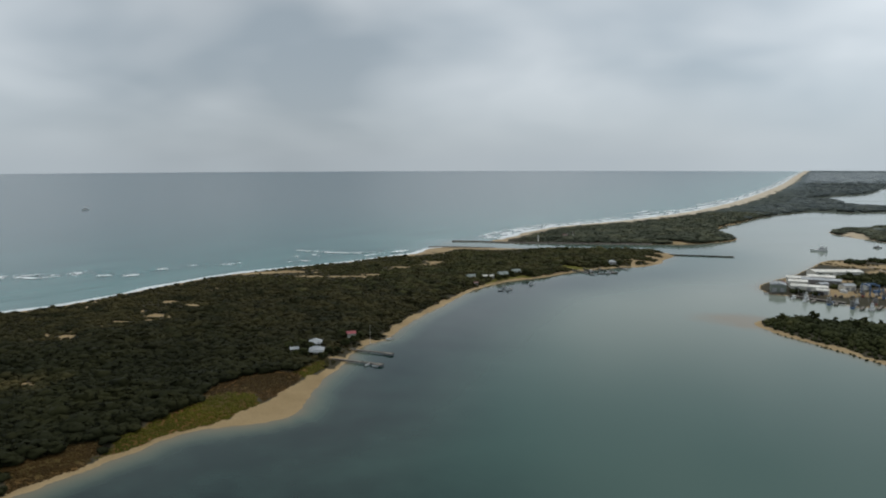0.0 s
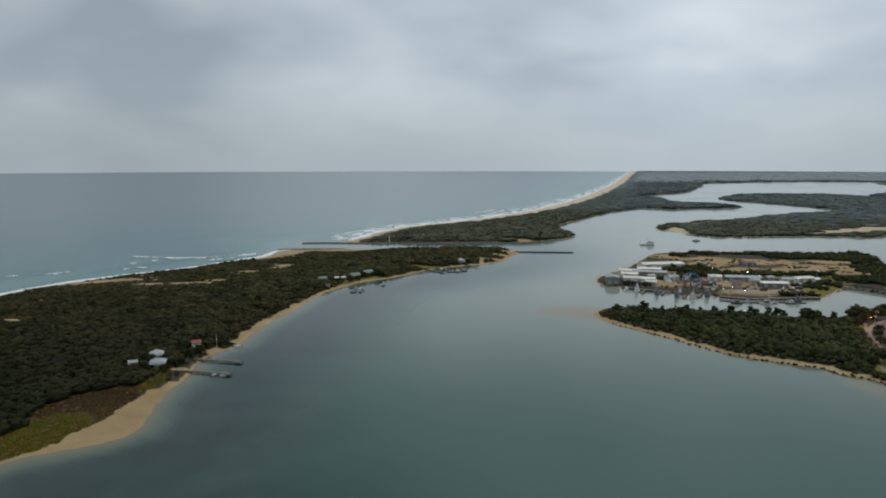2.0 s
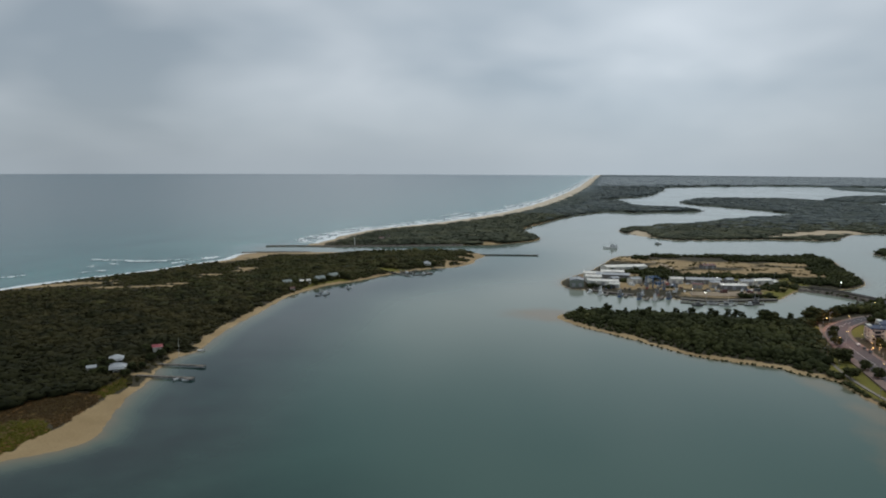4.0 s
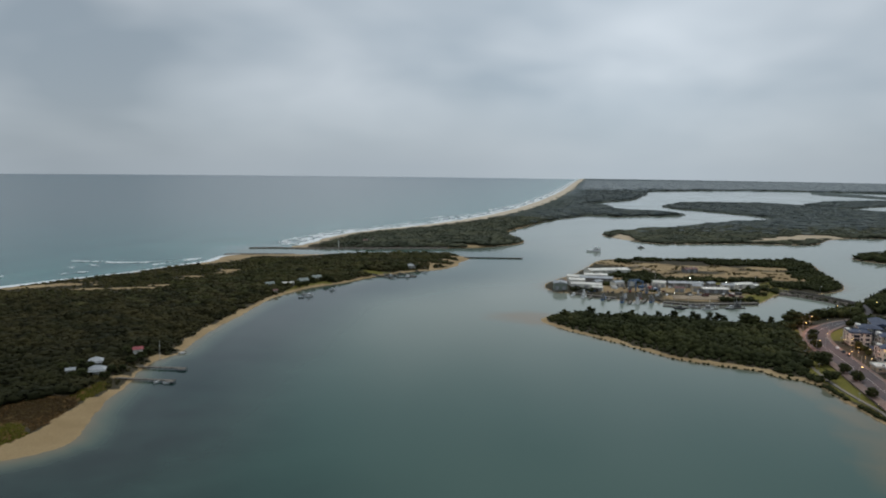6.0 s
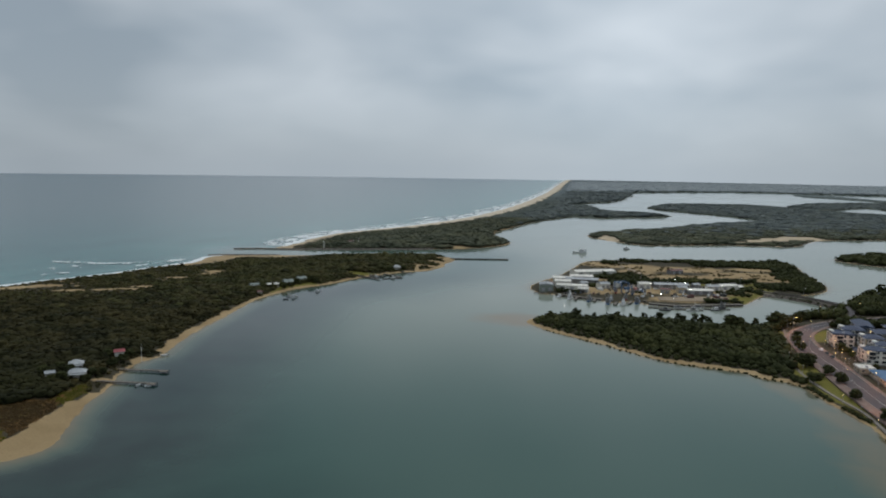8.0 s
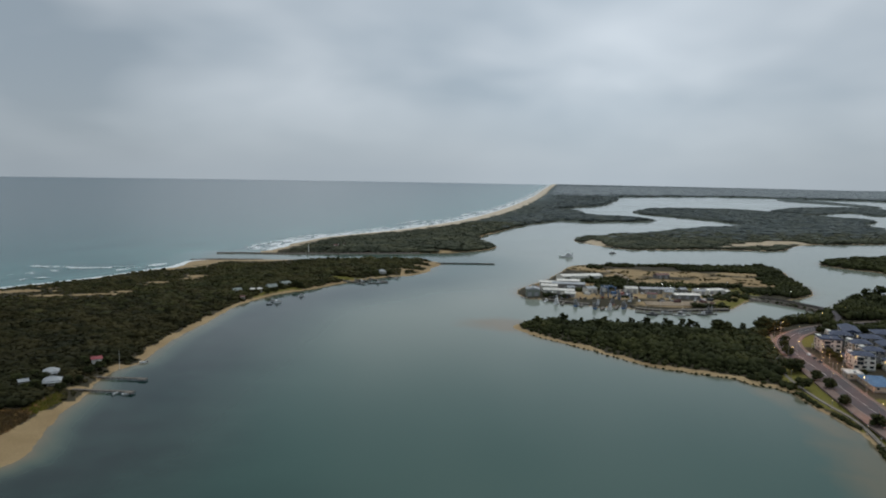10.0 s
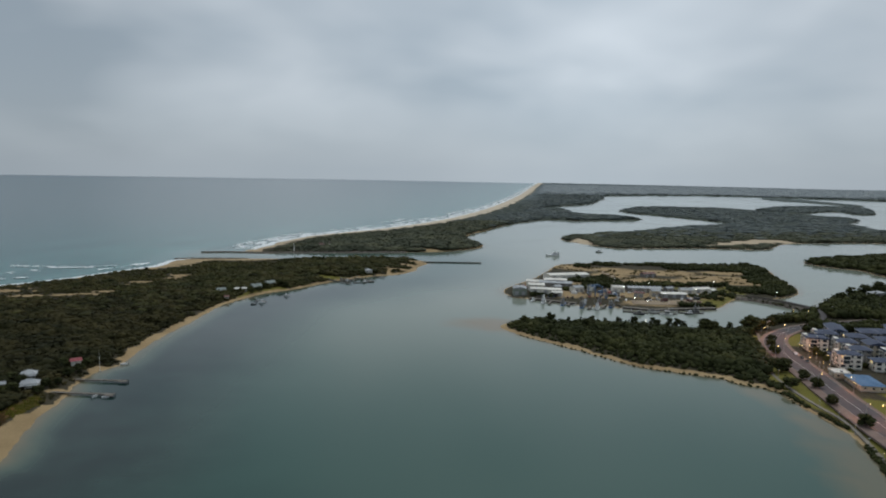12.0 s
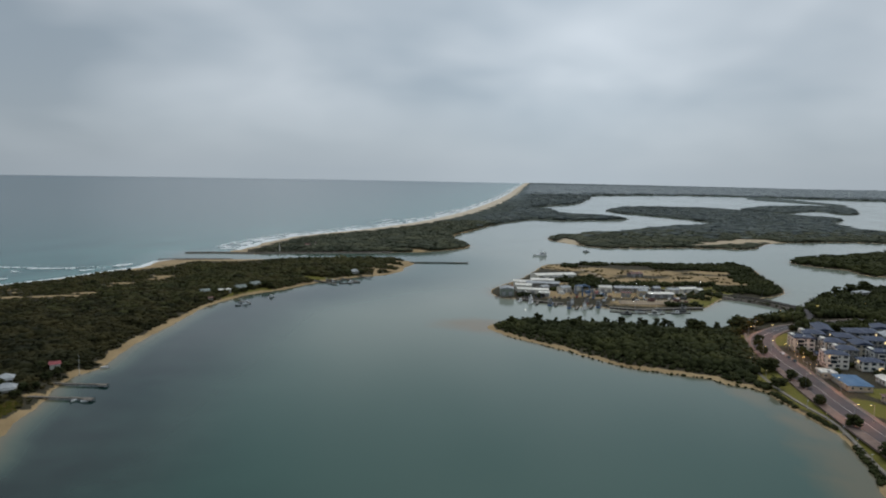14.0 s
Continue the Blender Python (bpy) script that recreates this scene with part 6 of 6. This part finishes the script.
def row_of_lamps(proto, spots, zs):
    for k, ((x, y, rz), z) in enumerate(zip(spots, zs)):
        if k:
            copy_thing(proto, pose(x, y, z, 0, 0, rz))
        else:
            proto.matrix_world = pose(x, y, z, 0, 0, rz)


ROAD_LAMPS = [(309, 528, 300), (291, 505, -20), (316, 514, 200), (352, 566, 0), (364, 564, 0), (268, 448, -15), (285, 466, -100), (296, 452, 160), (290, 424, 170), (246, 332, 0), (272, 377, 170), (255, 330, 170), (455, 597, 90), (256, 385, -10), (402, 585, 180)]
PATH_LAMPS = [(247, 409, 0), (241, 391, 0), (238, 356, 0), (236, 338, 0), (232, 320, 0), (227, 304, 0), (221, 287, 0), (254, 437, 0), (269, 466, 0)]
PORT_LAMPS = [(262, 738, 0), (254, 685, 90), (290, 712, 180), (290, 694, 0), (279, 653, 0), (314, 687, -90), (320, 674, -90), (252, 622, 180), (362, 722, 0), (243, 634, 0), (165, 676, 0), (404, 676, 0)]
row_of_lamps(street_lamp(8.5, 1.8, SODIUM, "tall steel street lamp glowing amber beside the road"), ROAD_LAMPS, [LEVEL] * len(ROAD_LAMPS))
row_of_lamps(street_lamp(4.0, 0.0, SODIUM, "low path lamp glowing amber beside the lagoon", 0.10), PATH_LAMPS, ground_z(PATH_LAMPS) + 0.4)
row_of_lamps(street_lamp(9.0, 1.2, COOL, "tall floodlight glowing white in the port", 0.34), PORT_LAMPS, ground_z(PORT_LAMPS) + 0.3)
for x, y, rz in ROAD_LAMPS[:3] + ROAD_LAMPS[5:12]:
    bulb = new("road_light", bpy.data.lights.new("road_light", "POINT"))
    bulb.data.energy, bulb.data.color, bulb.data.shadow_soft_size = 2000, (1.0, 0.42, 0.22), 0.4
    bulb.location = (x + 1.8 * math.cos(radians(rz)), y + 1.8 * math.sin(radians(rz)), LEVEL + 7.6)
GARDEN_LAMPS = [(302, 476, 0), (301, 471, 0), (295, 454, 0), (303, 458, 0), (298, 450, 0), (310, 457, 0), (308, 451, 0), (287, 440, 0), (292, 441, 0), (285, 427, 0), (287, 426, 0), (288, 422, 0), (277, 384, 0)]
row_of_lamps(street_lamp(2.9, 0.0, SODIUM, "low garden lamp glowing yellow in front of the shops", 0.17), GARDEN_LAMPS, [LEVEL + 0.15] * len(GARDEN_LAMPS))


# ---- single trees ----
def tree_parts(seed, high, radius, slender):
    """A tapered trunk with limbs and a crown of many ragged leaf clumps with gaps."""
    rnd = random.Random(seed)
    bm = bmesh.new()
    tube(bm, 0, 0, -1.0, high * 0.55, 0.05 * high ** 0.9, 0.03 * high ** 0.9, 8)
    for k in range(6):
        a = k * 1.05 + rnd.uniform(-0.3, 0.3)
        tube(bm, 0, 0, high * rnd.uniform(0.25, 0.5), high * rnd.uniform(0.6, 0.85), 0.022 * high, 0.008 * high, 6, (radius * 0.6 * math.cos(a), radius * 0.6 * math.sin(a)))
    trunk = mesh_of("trunk", bm, BARK)
    vs, fs, n = [], [], 0
    for k in range(46):
        t = rnd.random()
        lim = radius * (1.05 - 0.45 * t if slender else math.sin(0.6 + 2.2 * t))
        a, q = rnd.uniform(0, 6.283), lim * math.sqrt(rnd.random())
        c = np.array([q * math.cos(a), q * math.sin(a), high * (0.28 + 0.66 * t)])
        tv, tf = COARSE[rnd.randrange(6)]
        s = radius * rnd.uniform(0.24, 0.46)
        vs.append(tv * (s, s, s * rnd.uniform(0.6, 0.9)) + c)
        fs.append(tf + n)
        n += len(tv)
    return trunk, raw_mesh("crown", np.vstack(vs), np.vstack(fs), WOODS, False)


def plant(kinds, spots, label, group):
    zs = ground_z(spots)
    for k, ((x, y, s), z) in enumerate(zip(spots, zs)):
        trunk, leaf = kinds[k % len(kinds)]
        e = thing("tree", x, y, z, (k * 77) % 360, label, "tree", group)
        e.scale = (s, s, s)
        shared("trunk", trunk, e, Matrix.Identity(4))
        shared("crown", leaf, e, Matrix.Identity(4))


ROUND = [tree_parts(s, 7.0, 4.2, False) for s in range(4)]
TALL = [tree_parts(s + 9, 11.0, 3.4, True) for s in range(4)]
BROAD = [tree_parts(s + 19, 12.0, 6.5, False) for s in range(3)]
plant(ROUND, [(292, 493, 0.8), (284, 480, 0.8), (275, 460, 0.9), (255, 419, 1.2), (260, 424, 1.0), (242, 389, 0.9), (259, 403, 0.85), (256, 386, 0.9), (246, 358, 0.8), (241, 325, 1.0), (232, 290, 1.1), (225, 268, 1.0),
              (303, 458, 0.75), (301, 449, 0.7), (306, 466, 0.6), (299, 441, 0.55), (318, 452, 0.7), (317, 474, 0.6), (331, 446, 0.7), (335, 468, 0.7), (296, 413, 0.5), (302, 340, 0.9), (320, 378, 0.9)], "dark rounded street tree beside the esplanade", "street trees")
plant(TALL, [(146, 560, 0.95), (149, 558, 0.8), (180, 556, 0.8), (211, 548, 0.95), (224, 543, 1.0), (229, 545, 0.8), (236, 540, 1.0), (243, 541, 1.0), (247, 538, 0.85), (200, 552, 0.8), (268, 530, 0.9), (282, 534, 0.8), (190, 553, 0.7), (218, 500, 0.8),
             (240, 480, 0.75), (170, 540, 0.8), (160, 552, 0.7), (128, 566, 0.6), (255, 500, 0.8), (230, 450, 0.7)], "tall dark slender tree on the sand-edged island", "island trees")
plant(BROAD, [(259, 526, 1.0), (264, 523, 0.85), (296, 530, 1.05), (303, 534, 0.9), (318, 540, 0.8), (308, 545, 0.75), (335, 562, 0.7), (508, 690, 1.0), (490, 684, 0.9), (532, 700, 1.1), (460, 655, 0.8), (470, 640, 0.8)], "broad dark spreading tree", "broad trees")

plant(ROUND, [(-176, 394, 0.75), (-165, 397, 0.6), (-179, 411, 0.7), (-190, 404, 0.8), (-166, 409, 0.65), (-162, 414, 0.6), (-161, 440, 0.7), (-172, 446, 0.7), (-160, 450, 0.7), (-186, 414, 0.7), (-163, 430, 0.7), (-180, 391, 0.6),
              (-98, 718, 0.7), (-95, 732, 0.75), (-83, 746, 0.9), (-107, 716, 0.6), (-122, 694, 0.7), (-124, 702, 0.7), (-115, 703, 0.6), (-104, 707, 0.8), (-76, 742, 0.8), (-2, 828, 0.7), (14, 842, 0.7)], "dark rounded tree beside the spit houses", "trees on the spit")
plant(TALL, [(-56, 940, 0.55), (-50, 936, 0.6), (-63, 944, 0.5), (18, 940, 0.45), (-100, 880, 0.4)], "tall dark tree standing above the scrub", "trees on the spit")

# ---- more woods: the port island, the town's edges, hedges along the shore ----
PORT_WOODS = [(256, 788, 26, 16), (300, 752, 55, 9), (360, 752, 30, 7), (425, 715, 42, 20), (460, 760, 24, 50), (470, 890, 45, 28), (420, 900, 35, 24), (372, 925, 26, 10), (318, 925, 20, 12), (278, 905, 9, 12),
              (332, 682, 11, 9), (352, 700, 9, 8), (168, 694, 6, 4), (180, 688, 5, 3), (210, 720, 8, 6), (500, 900, 30, 30), (480, 820, 18, 40), (300, 640, 10, 3), (240, 745, 12, 8), (262, 735, 8, 10), (222, 735, 10, 6), (215, 778, 14, 5), (365, 690, 5, 5), (340, 672, 6, 5), (316, 640, 8, 4)]
wood("port_scrub", "port", 4.2, 3.2, 2.6, COARSE, WOODS, "dark scrub and low trees on the port island", lambda p: blobs(p, PORT_WOODS) > 0.45, bare=1.1)
GAPS = [(x, y, 0.55 * max(w, d) + 1, 0.55 * max(w, d) + 1) for x, y, _, w, d, *_ in TOWN_HOUSES]


def off_the_roads(p):
    return (blobs(p, GAPS) < 0.6) & (line_distance(p, rm) > np.interp(p[:, 1], [480, 530], [12.5, 7.0])) & (line_distance(p, im_) > 5.5) & (line_distance(p, pm) > 2.2)


TOWN_WOODS = [(340, 574, 44, 10), (385, 585, 24, 10), (425, 592, 40, 16), (450, 625, 45, 24), (500, 660, 60, 28), (560, 690, 60, 30), (470, 575, 30, 24), (530, 600, 80, 45), (600, 640, 80, 60), (365, 535, 34, 7), (410, 535, 30, 10)]
wood("town_woods", "town", 4.0, 3.6, 4.0, COARSE, WOODS, "tall dark trees between the town and the bridge", lambda p: (blobs(p, TOWN_WOODS) > 0.5) & off_the_roads(p), "woods", 1.1)
TOWN_HEDGES = [(244, 397, 9, 4), (233, 394, 9, 3), (330, 405, 12, 10), (350, 415, 20, 8), (300, 350, 6, 14), (310, 330, 14, 14), (420, 460, 20, 40), (440, 500, 25, 40), (334, 350, 14, 30), (480, 470, 40, 60), (262, 432, 4, 12),
               (304, 458, 3, 3), (316, 455, 5, 5), (333, 470, 6, 6), (314, 432, 4, 4), (330, 425, 5, 5), (349, 485, 5, 5), (366, 472, 5, 5), (350, 452, 4, 4), (275, 330, 4, 10)]
wood("town_bushes", "town", 2.8, 2.2, 2.0, COARSE, WOODS, "dark garden bushes and hedges in the town", lambda p: (blobs(p, TOWN_HEDGES) > 0.5) & off_the_roads(p), bare=1.1)
edge = bend([(208, 262), (219, 284), (224, 297), (230, 313), (233.5, 328), (234, 345), (234, 362), (236, 382)], 40, False)
edge = edge[(wobble(edge, 14.0, 1.0) > -0.25)] + RNG.uniform(-1.2, 1.2, (int((wobble(edge, 14.0, 1.0) > -0.25).sum()), 2))
grow = RNG.uniform(0.7, 1.7, len(edge))
clumps("shore_bushes", edge, ground_z(edge) - 0.2, grow, grow * 0.8, COARSE, WOODS, "low dark bushes along the lagoon edge")
PORT_BRUSH = [(330, 850, 60, 22), (400, 815, 60, 24), (300, 800, 30, 30), (270, 900, 40, 30), (330, 785, 60, 14), (230, 880, 24, 30), (430, 780, 30, 20), (350, 720, 50, 18), (260, 850, 20, 40)]
wood("dry_brush", "port", 5.0, 2.0, 1.0, COARSE, DRY, "low dry brown brush on sandy waste ground", lambda p: (blobs(p, PORT_BRUSH) > 0.4) & (wobble(p, 11.0, 4.0) > 0.3), bare=1.1)
bank = np.vstack([im_ + in_ * (4.2 * k) for k in (-1.5, -1, 1, 1.5)])
bank = np.repeat(bank[(bank[:, 1] > 596) & (bank[:, 1] < 688)], 2, 0)
bank = bank + RNG.uniform(-1.6, 1.6, bank.shape)
grow = RNG.uniform(0.9, 2.2, len(bank))
clumps("causeway_bushes", bank, np.maximum(ground_z(bank), 0.6) - 0.2, grow, grow * 0.8, COARSE, WOODS, "low dark bushes along the causeway")
rim = bend(TOWN[1:13], 12, False)
rim = rim[::2] + (-0.9, -0.8) + RNG.uniform(-1.0, 1.0, (len(rim[::2]), 2))
grow = RNG.uniform(0.5, 1.25, len(rim))
clumps("shore_shrubs", rim, ground_z(rim) - 0.15, grow, grow * 0.95, COARSE, WOODS, "small dark shrubs at the water's edge of the wooded island")
